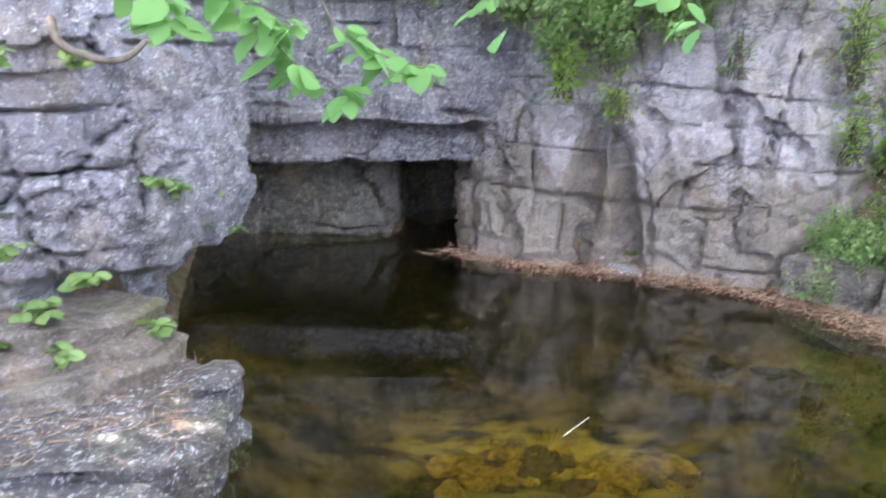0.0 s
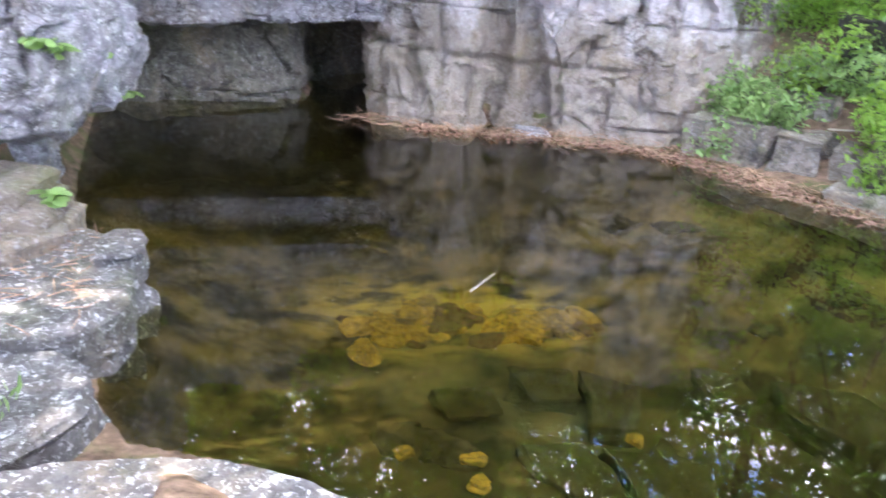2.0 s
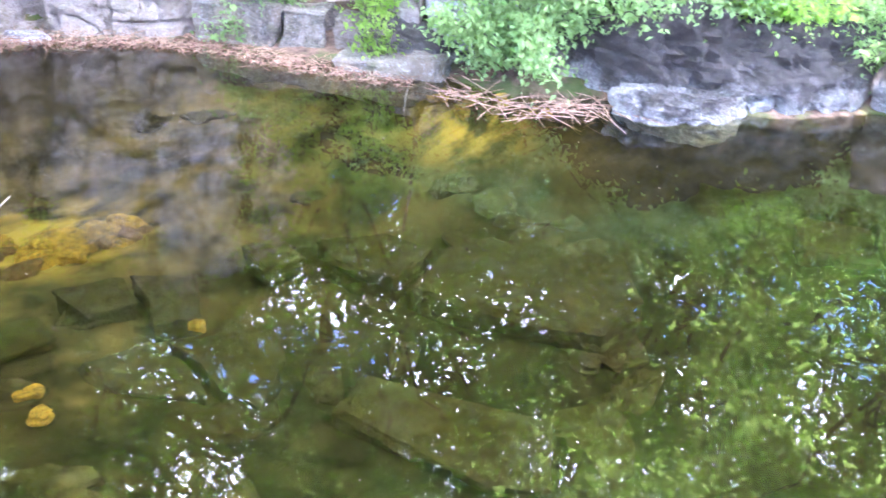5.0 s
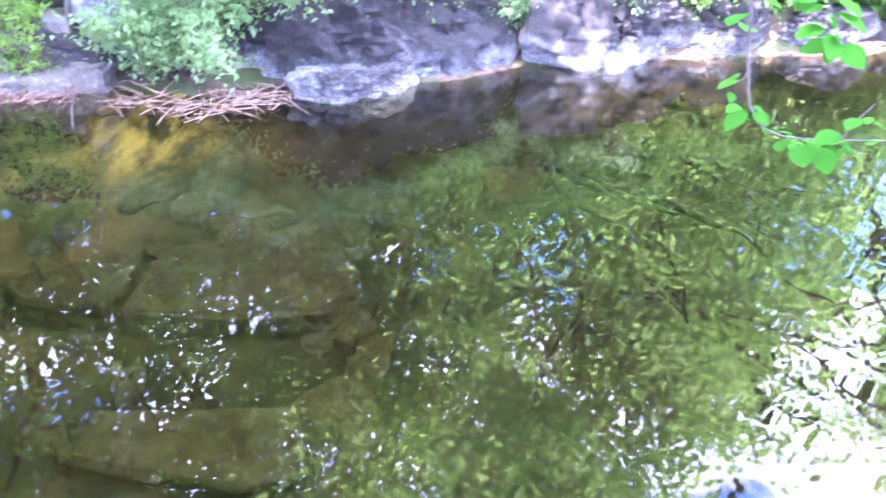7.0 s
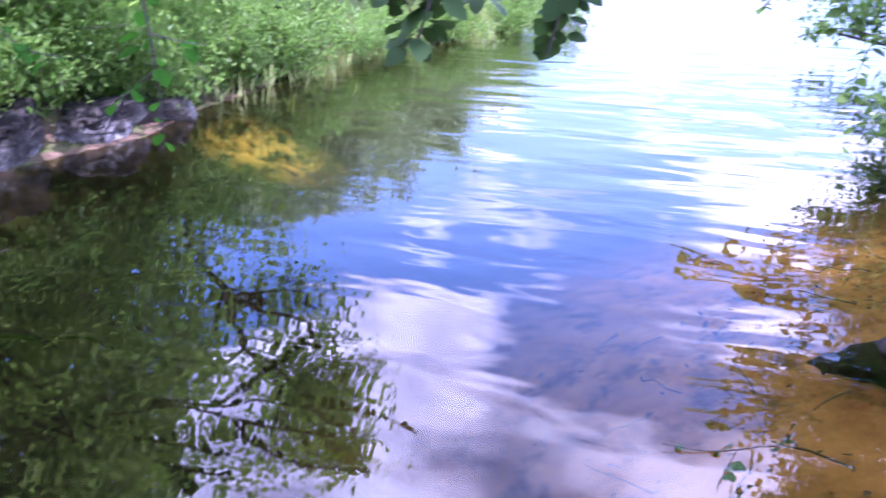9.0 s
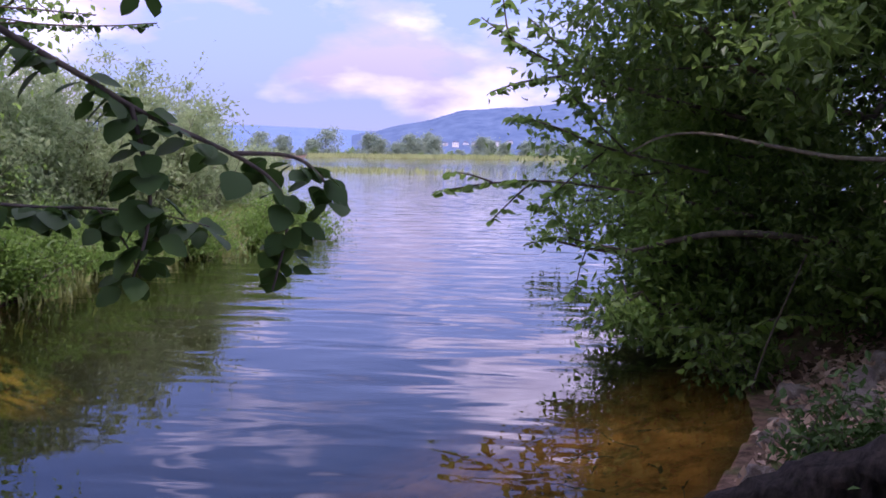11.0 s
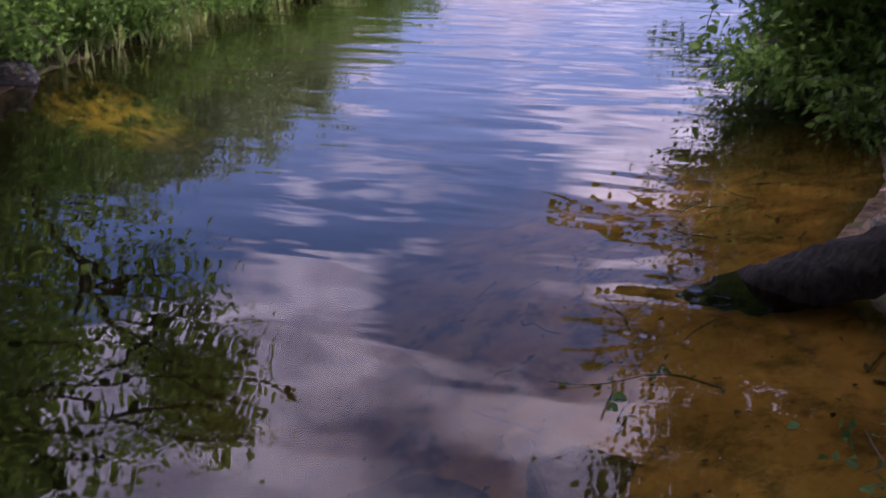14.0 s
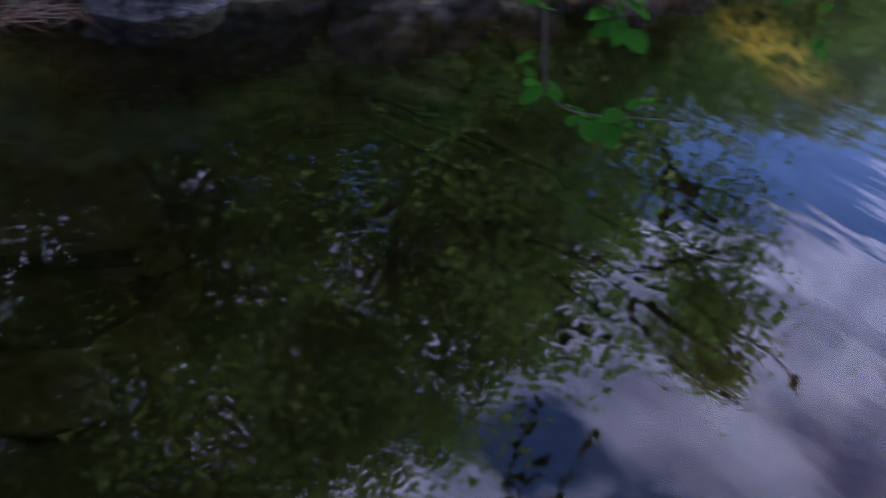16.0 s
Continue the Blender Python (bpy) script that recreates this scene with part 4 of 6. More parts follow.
# terrace of flat beds stepping up from the water
for i, (outl, z0, z1, m, lab) in enumerate([
    ([(3.66, 5.70), (3.86, 5.02), (4.14, 4.42), (4.42, 4.0), (4.95, 4.3), (4.65, 5.2), (4.2, 6.0)], -0.6, -0.05, 1, "low brown limestone apron at the waterline"),
    ([(3.74, 5.80), (4.10, 5.24), (4.42, 5.42), (4.08, 6.0)], -0.1, 0.33, 1, "flat dark-fronted limestone block on the terrace"),
    ([(4.14, 5.22), (4.36, 4.94), (4.68, 5.18), (4.44, 5.46)], -0.1, 0.31, 1, "flat dark-fronted limestone block on the terrace"),
    ([(4.40, 4.88), (4.55, 4.60), (4.88, 4.80), (4.72, 5.1)], -0.1, 0.29, 0, "pale limestone block on the terrace"),
    ([(4.58, 4.58), (4.74, 4.32), (5.05, 4.5), (4.88, 4.78)], -0.1, 0.43, 0, "squared grey limestone block on the terrace"),
    ([(4.12, 4.60), (4.40, 4.08), (4.70, 4.28), (4.45, 4.78)], -0.3, 0.10, 1, "low brown limestone slab at the waterline"),
    ([(4.42, 4.12), (4.56, 3.92), (4.82, 4.06), (4.66, 4.26)], -0.3, 0.17, 1, "dark wedge of limestone at the waterline"),
    ([(4.10, 6.2), (4.72, 5.30), (5.3, 5.6), (4.7, 6.6)], 0.1, 0.52, 1, "dark mossy limestone bed on the terrace"),
    ([(4.42, 6.4), (5.0, 5.42), (5.6, 5.9), (5.0, 6.8)], 0.3, 0.76, 1, "dark mossy limestone bed on the terrace"),
    ([(4.90, 5.2), (5.2, 4.62), (5.7, 4.9), (5.4, 5.5)], 0.2, 0.66, 1, "dark mossy limestone bed on the terrace"),
    ([(4.62, 6.6), (5.25, 5.6), (5.9, 6.1), (5.3, 7.0)], 0.5, 1.05, 1, "dark mossy limestone bed on the terrace")]):
    tagged(slab("terrace_rock", np.array(outl), z0, z1, M_EARTHY if m else M_ROCK_WARM, seed=340 + i, rounds=0), lab, "rock", "rocks of the terrace")

# stones lying on the bed of the pool
rnd = np.random.RandomState(77)
for i, (x, y, sx, sy, r) in enumerate([(rnd.uniform(0.7, 4.2), rnd.uniform(1.2, 5.4), rnd.uniform(0.12, 0.34), rnd.uniform(0.1, 0.26), rnd.uniform(0, 180)) for _ in range(60)]):
    z = ground_z(x, y)
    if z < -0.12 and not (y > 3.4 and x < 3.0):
        tagged(boulder("sunken_stone", (x, y, min(z - 0.03, -0.2 - 0.15 * sx)), (sx * 1.25, sy * 1.25, 0.08 + 0.10 * sx), M_SUNK, seed=400 + i, rot=r, n=22, facets=6), "dark olive stone on the pool bed", "stone", "stones on the pool bed")

for i, (outl, top) in enumerate([
    ([(1.28, 2.93), (1.56, 2.85), (1.60, 2.62), (1.55, 2.38), (1.42, 2.46), (1.26, 2.68)], -0.29), ([(1.63, 2.84), (2.05, 2.62), (1.86, 2.30), (1.66, 2.16), (1.60, 2.36), (1.66, 2.6)], -0.30),
    ([(2.76, 3.1), (3.12, 2.91), (3.18, 2.62), (2.75, 2.49), (2.66, 2.9)], -0.27), ([(3.22, 2.58), (3.5, 2.49), (3.95, 1.85), (3.6, 1.5), (3.2, 1.5), (2.92, 2.05), (2.77, 2.42)], -0.28),
    ([(0.19, 3.02), (0.36, 3.09), (0.48, 2.89), (0.57, 2.55), (0.49, 2.38), (0.26, 2.49)], -0.27), ([(0.74, 2.69), (0.98, 2.62), (0.93, 2.42), (0.74, 2.4)], -0.28),
    ([(1.45, 3.59), (1.78, 3.5), (1.72, 3.2), (1.47, 3.26)], -0.31), ([(1.81, 3.48), (2.06, 3.26), (1.87, 2.93), (1.66, 3.0), (1.76, 3.2)], -0.31), ([(0.67, 3.25), (0.87, 3.21), (0.76, 2.93), (0.64, 2.99)], -0.29),
    ([(2.13, 2.06), (2.5, 1.28), (2.17, 1.06), (2.0, 1.24), (1.89, 1.95)], -0.30), ([(5.3, 1.41), (5.6, 0.84), (5.2, 0.72), (4.83, 1.16)], -0.30), ([(2.4, 3.35), (2.62, 3.22), (2.58, 2.98), (2.36, 3.06)], -0.29),
    ([(1.0, 3.5), (1.32, 3.45), (1.3, 3.2), (1.02, 3.22)], -0.32), ([(1.1, 2.1), (1.4, 2.05), (1.34, 1.8), (1.06, 1.86)], -0.30), ([(4.0, 2.9), (4.3, 2.6), (4.1, 2.2), (3.8, 2.5)], -0.3),
    ([(2.44, -1.61), (2.38, -1.89), (2.12, -2.05), (1.86, -1.95), (1.88, -1.71), (2.12, -1.42)], -0.30), ([(2.12, -2.27), (1.9, -2.15), (1.72, -2.3), (1.86, -2.6), (2.08, -2.5)], -0.22)]):
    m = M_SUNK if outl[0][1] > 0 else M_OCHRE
    tagged(slab("sunken_slab", np.array(outl), top - 0.38, top - 0.08, m, seed=460 + i, dome=0.03, rounds=0), "flat dark limestone slab on the bed" if m is M_SUNK else "ochre stone slab lying on the sandy bed", "stone", "slabs on the bed")
# yellow cobbles before the grotto; a patch of sun is put into their colour
ry = np.random.RandomState(71)
for i in range(64):
    t = ry.uniform()
    x, y = (0.8 + 0.85 * t + ry.normal() * 0.08, 4.38 + ry.normal() * 0.13) if i < 44 else (1.6 + 0.65 * t, 4.15 + ry.normal() * 0.08)
    k = 0.05 + 0.11 * ry.uniform() ** 2
    tagged(boulder("yellow_stone", (x, y, ground_z(x, y) + 0.15 * k), (k * 1.6, k, k * 0.6), M_YELLOW if i % 4 else M_OCHRE, seed=470 + i, rot=ry.uniform(0, 180), n=14, facets=7), "yellow cobble on the pool bed" if i % 4 else "brown cobble among yellow stones", "stone", "yellow stones of the pool")
for i, (x, y) in enumerate([(1.0, 2.78), (0.98, 2.62), (1.75, 2.75), (0.72, 2.9), (4.55, 3.85), (4.7, 3.4), (4.5, 3.6), (4.8, 3.15)]):
    tagged(boulder("yellow_stone", (x, y, max(ground_z(x, y), -0.3)), (0.08, 0.06, 0.04) if i < 4 else (0.16, 0.1, 0.06), M_YELLOW, seed=520 + i, rot=i * 40, n=14, facets=7), "yellow cobble on the pool bed", "stone", "yellow stones of the pool")

# ---- trees and shrubs ----
BX, BY = 0.55, -0.15   # offset of the sandy bank's plants
LAB = "tall green leafy tree leaning over the pool"
for i, (x, y, h, sp, lx, ly, n, az, low) in enumerate([
    (8.2, 5.2, 9.5, 3.0, -0.6, -0.5, 17000, -2.5, 0.04), (9.2, 3.2, 10.0, 3.0, -0.6, -0.3, 18000, -2.4, 0.04), (10.0, 1.4, 6.2, 2.5, -0.4, -0.4, 16000, -1.9, 0.06),
    (11.8, -1.2, 6.6, 1.8, 0.2, -3.2, 6000, -1.6, 0.45), (12.0, 2.6, 8.2, 2.8, -0.5, 0, 15000, -2.4, 0.05), (12.9, 0.6, 5.8, 2.2, -0.3, 0, 8000, -2.4, 0.05), (13.2, -1.2, 5.0, 1.8, 0, 0, 5500, -2.4, 0.05), (7.4, 6.8, 9.5, 2.8, -0.3, -0.3, 17000, -2.4, 0.05), (5.2, 9.0, 9.0, 2.8, -0.2, -0.4, 17000, -2.0, 0.05), (9.8, 4.8, 10.5, 2.8, -0.4, -0.3, 17000, -2.5, 0.05), (2.4, 10.8, 9.0, 3.0, 0, -0.4, 16000, -1.6, 0.05), (6.4, 7.6, 8.0, 3.0, -0.6, -0.8, 15000, -1.9, 0.05), (3.6, 9.2, 6.0, 2.8, 0.0, -0.8, 14000, -1.5, 0.06),
    (0.6, 10.4, 5.5, 2.8, 0.2, -0.8, 13000, -1.4, 0.06), (-2.4, 7.2, 5.5, 2.8, 0.6, -0.6, 12000, -0.6, 0.1), (11.0, 0.4, 4.8, 2.2, 0.0, -0.3, 8000, -2.2, 0.04)]):
    tree((x, y, ground_z(x, y)), h, sp, LAB, M_LEAF, seed=101 + i, n_leaf=n, leaf=0.13, limbs=24, toward=az, lean=(lx, ly), low=low, clump=0.45, group="trees round the pool", trunk_r=0.09)
# alders out of view, added to keep the sun off pool, ledge and cliff
for i, (x, y, h, sp, lx, ly, n) in enumerate([(-2.4, 0.4, 11.0, 3.0, 0.8, 0.6, 20000), (-6.2, -5.0, 12.0, 3.2, 0.2, 0.2, 14000), (-6.5, -0.5, 12.0, 3.0, 0.4, 0.4, 16000), (-4.5, 2.0, 10.0, 3.6, 0.5, -0.5, 16000), (-3.4, 4.9, 10.0, 3.8, 0.8, 0.2, 16000), (-2.6, 7.4, 9.0, 3.6, 0.8, -0.2, 15000), (-5.2, 4.2, 12.0, 4.2, 0.6, 0.0, 15000), (-2.6, 2.4, 10.5, 3.6, 0.6, 0.2, 18000), (-1.2, 7.0, 6.5, 3.4, 0.6, -0.4, 15000)]):
    tree((x, y, ground_z(x, y)), h, sp, "unseen tall alder added on the near bank for shade", M_LEAF, seed=116 + i, n_leaf=n, leaf=0.14, limbs=22, low=0.5, toward=0.2, lean=(lx, ly), clump=0.5, trunk_r=0.16, group="alders of the near bank")
for i, (x, y, h, sp, n, low, lx, ly) in enumerate([(3.5, -9.9, 7.5, 2.6, 42000, 0.06, 0.8, 1.2), (1.5, -9.0, 8.0, 3.0, 46000, 0.06, 0.3, 0.8), (6.4, -14.2, 6.6, 2.6, 26000, 0.06, 0, 0), (-0.8, -7.6, 8.0, 3.0, 36000, 0.06, 0, 0), (9.3, -20.5, 6.0, 3.0, 18000, 0.06, 0, 0), (1.2, -13, 9, 3.5, 30000, 0.1, 0, 0)]):
    tree((x + BX, y + BY, ground_z(x + BX, y + BY)), h, sp, "dense dark leafy tree crowding the sandy bank", M_LEAF_DARK, seed=120 + i, n_leaf=n, leaf=0.115, limbs=22, low=low, lean=(lx, ly), clump=0.4, group="trees of the sandy bank", limb_up=0.3)
for i, (x, y, sx, h, n) in enumerate([(3.4, -7.9, 0.9, 1.5, 7000), (2.6, -8.0, 0.8, 1.6, 7000), (4.4, -9.0, 0.9, 1.6, 7000), (1.7, -7.6, 0.8, 1.3, 6000), (0.9, -7.0, 0.8, 1.4, 6000), (5.4, -10.8, 1.0, 1.6, 7000), (0.2, -6.0, 0.7, 1.3, 5000), (2.75, -7.0, 0.45, 0.45, 1500), (6.6, -13.2, 1.1, 1.8, 6000), (7.9, -16.0, 1.2, 1.8, 6000)]):
    bush((x + BX, y + BY, ground_z(x + BX, y + BY)), (sx, sx, h), "dark green undergrowth shrub on the sandy bank", M_LEAF_DARK, seed=180 + i, stems=18, n_leaf=n, leaf=0.085, clump=0.2, group="shrubs of the sandy bank", toward=(0.2, 0.3))
for i, (x, y, h, sp, n) in enumerate([(13.3, -3.2, 2.3, 1.3, 12000), (14.4, -4.4, 2.6, 1.4, 13000), (15.6, -5.8, 2.9, 1.6, 14000), (17.2, -7.8, 3.1, 1.7, 14000), (18.6, -9.6, 2.9, 1.7, 14000), (20.6, -11.4, 2.3, 1.6, 12000), (22.6, -13.2, 1.6, 1.2, 9000), (16.5, -3.6, 3.2, 2.0, 12000), (19.2, -6.4, 3.4, 2.2, 12000)]):
    bush((x, y, ground_z(x, y)), (sp, sp, h), "grey-green willow thicket on the green bank", M_LEAF_WILLOW, seed=140 + i, stems=46, n_leaf=2 * n, leaf=0.115, width=0.42, clump=0.20, group="willows of the bank", droop=0.1)
for i, (x, y, sx, h, n, m) in enumerate([(9.6, -0.9, 0.9, 1.3, 6000, 0), (10.4, -1.9, 0.9, 1.4, 7000, 0), (11.3, -2.7, 0.9, 1.5, 7000, 0), (8.6, 0.8, 0.8, 1.2, 5000, 0), (7.7, 1.9, 0.8, 0.9, 4500, 0), (6.7, 3.1, 0.9, 0.7, 4500, 1), (9.2, 0.3, 0.8, 1.5, 5000, 0), (12.0, -3.7, 0.8, 1.1, 5000, 1), (6.3, 3.5, 0.8, 0.8, 5000, 1), (7.0, 2.6, 0.8, 0.8, 5000, 0), (7.5, 2.1, 0.7, 0.7, 4500, 1), (8.0, 1.2, 0.7, 0.9, 4500, 0), (10.1, -1.5, 0.8, 0.9, 5000, 1), (10.9, -2.6, 0.8, 0.8, 4500, 1), (11.6, -3.4, 0.8, 0.9, 4500, 1), (12.8, -4.6, 0.9, 1.0, 5000, 1), (13.4, -5.8, 0.8, 0.9, 4500, 1), (14.4, -7.4, 0.9, 1.0, 4500, 1), (15.6, -9.6, 0.9, 1.1, 4500, 1), (16.6, -11.2, 0.9, 1.1, 4500, 1), (8.45, 0.45, 0.6, 0.7, 4000, 0), (8.95, -0.35, 0.6, 0.7, 4000, 1), (9.6, -1.2, 0.6, 0.7, 4000, 0), (9.3, -0.4, 0.7, 1.1, 4500, 0)]):
    bush((x, y, ground_z(x, y)), (sx, sx, h), "green leafy shrub hanging over the rocky shore", M_LEAF_MID, seed=200 + i, stems=18, n_leaf=n, leaf=0.075, clump=0.16, group="shrubs of the rocky shore", toward=(-0.35, -0.3))
for i, (x, y, z, sx, h, n, tw, m) in enumerate([
    (4.95, 3.45, 0.25, 0.6, 0.55, 5200, (-0.3, -0.25), 1), (5.4, 3.5, 0.45, 0.7, 0.6, 5200, (-0.2, -0.4), 1), (5.7, 4.2, 0.7, 0.9, 0.7, 5000, (-0.3, -0.3), 1), (6.3, 3.9, 0.8, 0.9, 0.7, 5000, (-0.3, -0.5), 1),
    (4.75, 4.75, 0.35, 0.32, 0.4, 1300, (-0.2, -0.2), 0), (4.3, 5.55, 0.35, 0.35, 0.32, 1200, (-0.2, -0.2), 1), (4.0, 5.75, 0.06, 0.2, 0.25, 500, (-0.1, -0.2), 1), (5.2, 5.3, 0.9, 0.6, 0.6, 2600, (-0.3, -0.3), 0),
    (5.0, 6.0, 1.0, 0.7, 0.7, 3000, (-0.3, -0.3), 0), (5.75, 3.05, 0.72, 0.6, 0.3, 4200, (-0.5, -0.45), 1), (6.1, 2.75, 0.7, 0.5, 0.3, 3600, (-0.45, -0.45), 1), (6.35, 2.4, 0.62, 0.5, 0.3, 3200, (-0.4, -0.45), 0), (6.8, 2.0, 0.5, 0.45, 0.35, 3200, (-0.35, -0.4), 1), (7.3, 1.25, 0.6, 0.5, 0.3, 3200, (-0.4, -0.4), 1), (7.75, 0.7, 0.45, 0.5, 0.4, 3200, (-0.35, -0.35), 0), (5.5, 3.35, 0.6, 0.6, 0.5, 4200, (-0.4, -0.35), 1), (4.7, 5.75, 0.5, 0.3, 0.35, 600, (-0.2, -0.2), 0), (5.0, 5.3, 0.55, 0.45, 0.6, 2400, (-0.3, -0.2), 1), (5.2, 4.8, 0.55, 0.5, 0.6, 2600, (-0.3, -0.2), 0), (4.95, 6.2, 0.8, 0.35, 0.4, 700, (-0.1, -0.1), 1), (5.6, 4.5, 0.7, 0.6, 0.7, 3000, (-0.3, -0.3), 1), (4.25, 5.95, 0.3, 0.3, 0.4, 1200, (-0.1, -0.2), 1), (5.35, 4.05, 0.5, 0.6, 0.6, 3400, (-0.3, -0.3), 1), (5.3, 5.75, 0.9, 0.45, 0.5, 1400, (-0.1, -0.1), 0), (4.7, 6.5, 1.9, 0.4, 0.4, 700, (-0.1, -0.1), 0), (5.9, 5.2, 1.3, 0.9, 0.8, 4000, (-0.3, -0.4), 1), (4.45, 4.45, 0.12, 0.16, 0.3, 350, (-0.1, -0.1), 0), (6.05, 3.15, 0.62, 0.6, 0.35, 4200, (-0.45, -0.4), 1), (6.75, 2.4, 0.58, 0.55, 0.3, 3600, (-0.4, -0.45), 1), (7.55, 1.3, 0.5, 0.55, 0.3, 3200, (-0.4, -0.4), 1), (6.9, 1.75, 0.35, 0.3, 0.25, 1400, (-0.25, -0.25), 1), (8.2, 0.3, 0.42, 0.5, 0.35, 2600, (-0.35, -0.35), 0)]):
    bush((x, y, z), (sx, sx, h), "light green shrub spilling over the rocks to the water", (M_LEAF, M_LEAF_PALE)[m], seed=230 + i, stems=16, n_leaf=n, leaf=0.055, clump=0.09, group="shrubs of the terrace", toward=tw)

for i, (x, y, sx, h, n, m) in enumerate([(5.9, 6.4, 1.2, 2.4, 7000, 0), (6.9, 5.6, 1.1, 2.2, 6500, 0), (4.6, 7.3, 1.1, 2.0, 6000, 0), (3.1, 8.2, 1.1, 1.7, 5500, 1), (7.6, 4.3, 1.1, 2.2, 6500, 1), (8.4, 2.6, 1.1, 2.2, 6500, 0), (9.3, 1.2, 1.0, 2.2, 6000, 0)]):
    bush((x, y, max(ground_z(x, y), 0.4)), (sx, sx, h), "tall green shrub above the rocks", (M_LEAF, M_LEAF_PALE)[m], seed=280 + i, stems=20, n_leaf=n, leaf=0.095, clump=0.22, group="shrubs above the rocks", toward=(-0.3, -0.3))
for i, (x, y) in enumerate([(1.5, 8.7), (-0.1, 8.9), (2.5, 8.3)]):
    bush((x, y, 3.35), (1.1, 1.0, 1.7), "green shrub rooted on top of the grotto", M_LEAF, seed=290 + i, stems=18, n_leaf=5500, leaf=0.095, clump=0.22, group="shrubs above the rocks", toward=(0, -0.5))
# plants beside the log take the darkest leaf colour in place of shade
for i, (x, y, sx, h, n) in enumerate([(0.85, -4.55, 0.45, 0.5, 2200), (0.45, -3.5, 0.4, 0.45, 2000), (0.2, -2.6, 0.35, 0.4, 1500), (1.25, -4.75, 0.4, 0.35, 1500)]):
    bush((x + BX, y + BY, ground_z(x + BX, y + BY)), (sx, sx, h), "low dark green plants beside the log", M_ALDER, seed=296 + i, stems=10, n_leaf=n // 2, leaf=0.06, clump=0.1, group="plants beside the log")

# sun on the young trees is put into a lighter leaf colour
for i, (x, y, h, sp, n) in enumerate([(3.55, -7.75, 2.6, 1.15, 5200), (4.3, -8.5, 3.2, 1.3, 5600)]):
    tree((x + BX, y + BY, ground_z(x + BX, y + BY)), h, sp, "young tree coloured as sunlit, reaching from the bank over the water", M_LEAF_MID, seed=500 + i, n_leaf=n, leaf=0.10, limbs=12, low=0.15, toward=0.9, clump=0.22, trunk_r=0.035, group="young trees of the sandy bank", limb_up=0.15)

# ---- far shore and hills ----
FAR_TURN = 3.4   # bearing of the far shore, degrees


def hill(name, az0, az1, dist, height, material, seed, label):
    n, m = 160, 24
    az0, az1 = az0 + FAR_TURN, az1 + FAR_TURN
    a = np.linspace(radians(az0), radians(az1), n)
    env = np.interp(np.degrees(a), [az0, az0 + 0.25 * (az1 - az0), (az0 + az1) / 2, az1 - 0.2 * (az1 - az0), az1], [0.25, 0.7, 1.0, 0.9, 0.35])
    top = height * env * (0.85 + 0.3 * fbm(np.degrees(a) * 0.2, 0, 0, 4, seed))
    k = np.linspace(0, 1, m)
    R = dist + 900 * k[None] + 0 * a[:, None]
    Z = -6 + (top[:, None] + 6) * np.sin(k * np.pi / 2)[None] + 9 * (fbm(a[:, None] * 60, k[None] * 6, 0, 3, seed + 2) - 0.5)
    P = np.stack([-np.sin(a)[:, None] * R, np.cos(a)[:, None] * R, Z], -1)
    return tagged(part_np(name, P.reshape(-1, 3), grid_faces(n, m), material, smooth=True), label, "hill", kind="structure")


# distance haze is put into the hills' base colour as blue
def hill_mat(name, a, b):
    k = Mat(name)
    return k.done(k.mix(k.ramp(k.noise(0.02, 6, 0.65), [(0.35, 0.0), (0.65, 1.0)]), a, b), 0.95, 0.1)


wooded = hill("hill_backdrop", -170, -130.5, 2000, 185, hill_mat("hill_forest_hazed", (0.06, 0.10, 0.17), (0.10, 0.15, 0.22)), 5, "wooded hill beyond the lake, coloured blue-green with haze")
hill("hill_backdrop", -150, -100, 3000, 130, hill_mat("hill_far_hazed", (0.11, 0.18, 0.30), (0.13, 0.20, 0.32)), 9, "hazy blue hill range beyond the lake")


def polar(az, r):
    az += FAR_TURN
    return -math.sin(radians(az)) * r, math.cos(radians(az)) * r


for i, (az, h, w) in enumerate([(-128.8, 13.5, 0.62), (-127.9, 8, 0.5), (-131.8, 11.5, 0.42), (-132.4, 9, 0.4), (-133.6, 6.0, 0.5), (-134.4, 11, 0.36), (-134.9, 9, 0.4), (-135.7, 12.5, 0.36), (-136.2, 9.5, 0.4), (-139.4, 10.5, 0.4), (-140.0, 8.5, 0.4), (-140.9, 7.5, 0.4),
                                (-126.0, 9, 0.5), (-124.5, 11, 0.5), (-142.5, 8, 0.5), (-144.0, 9, 0.5), (-145.5, 7, 0.5)]):
    x, y = polar(az, 432 + 9 * (i % 4))
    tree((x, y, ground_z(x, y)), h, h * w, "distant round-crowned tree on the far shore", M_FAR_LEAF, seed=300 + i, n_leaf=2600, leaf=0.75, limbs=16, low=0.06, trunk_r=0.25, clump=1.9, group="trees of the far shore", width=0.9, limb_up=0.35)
for i in range(44):
    rnd = np.random.RandomState(350 + i)
    x, y = polar(-122 - 34 * (i + rnd.uniform()) / 44, rnd.uniform(412, 470))
    h = rnd.uniform(1.8, 4.2)
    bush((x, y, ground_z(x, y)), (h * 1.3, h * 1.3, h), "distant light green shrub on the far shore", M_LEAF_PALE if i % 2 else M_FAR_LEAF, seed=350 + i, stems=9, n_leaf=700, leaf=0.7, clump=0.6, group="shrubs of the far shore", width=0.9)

# houses of a village at the foot of the wooded hill
hv = np.array([v.co[:] for v in wooded.data.vertices])


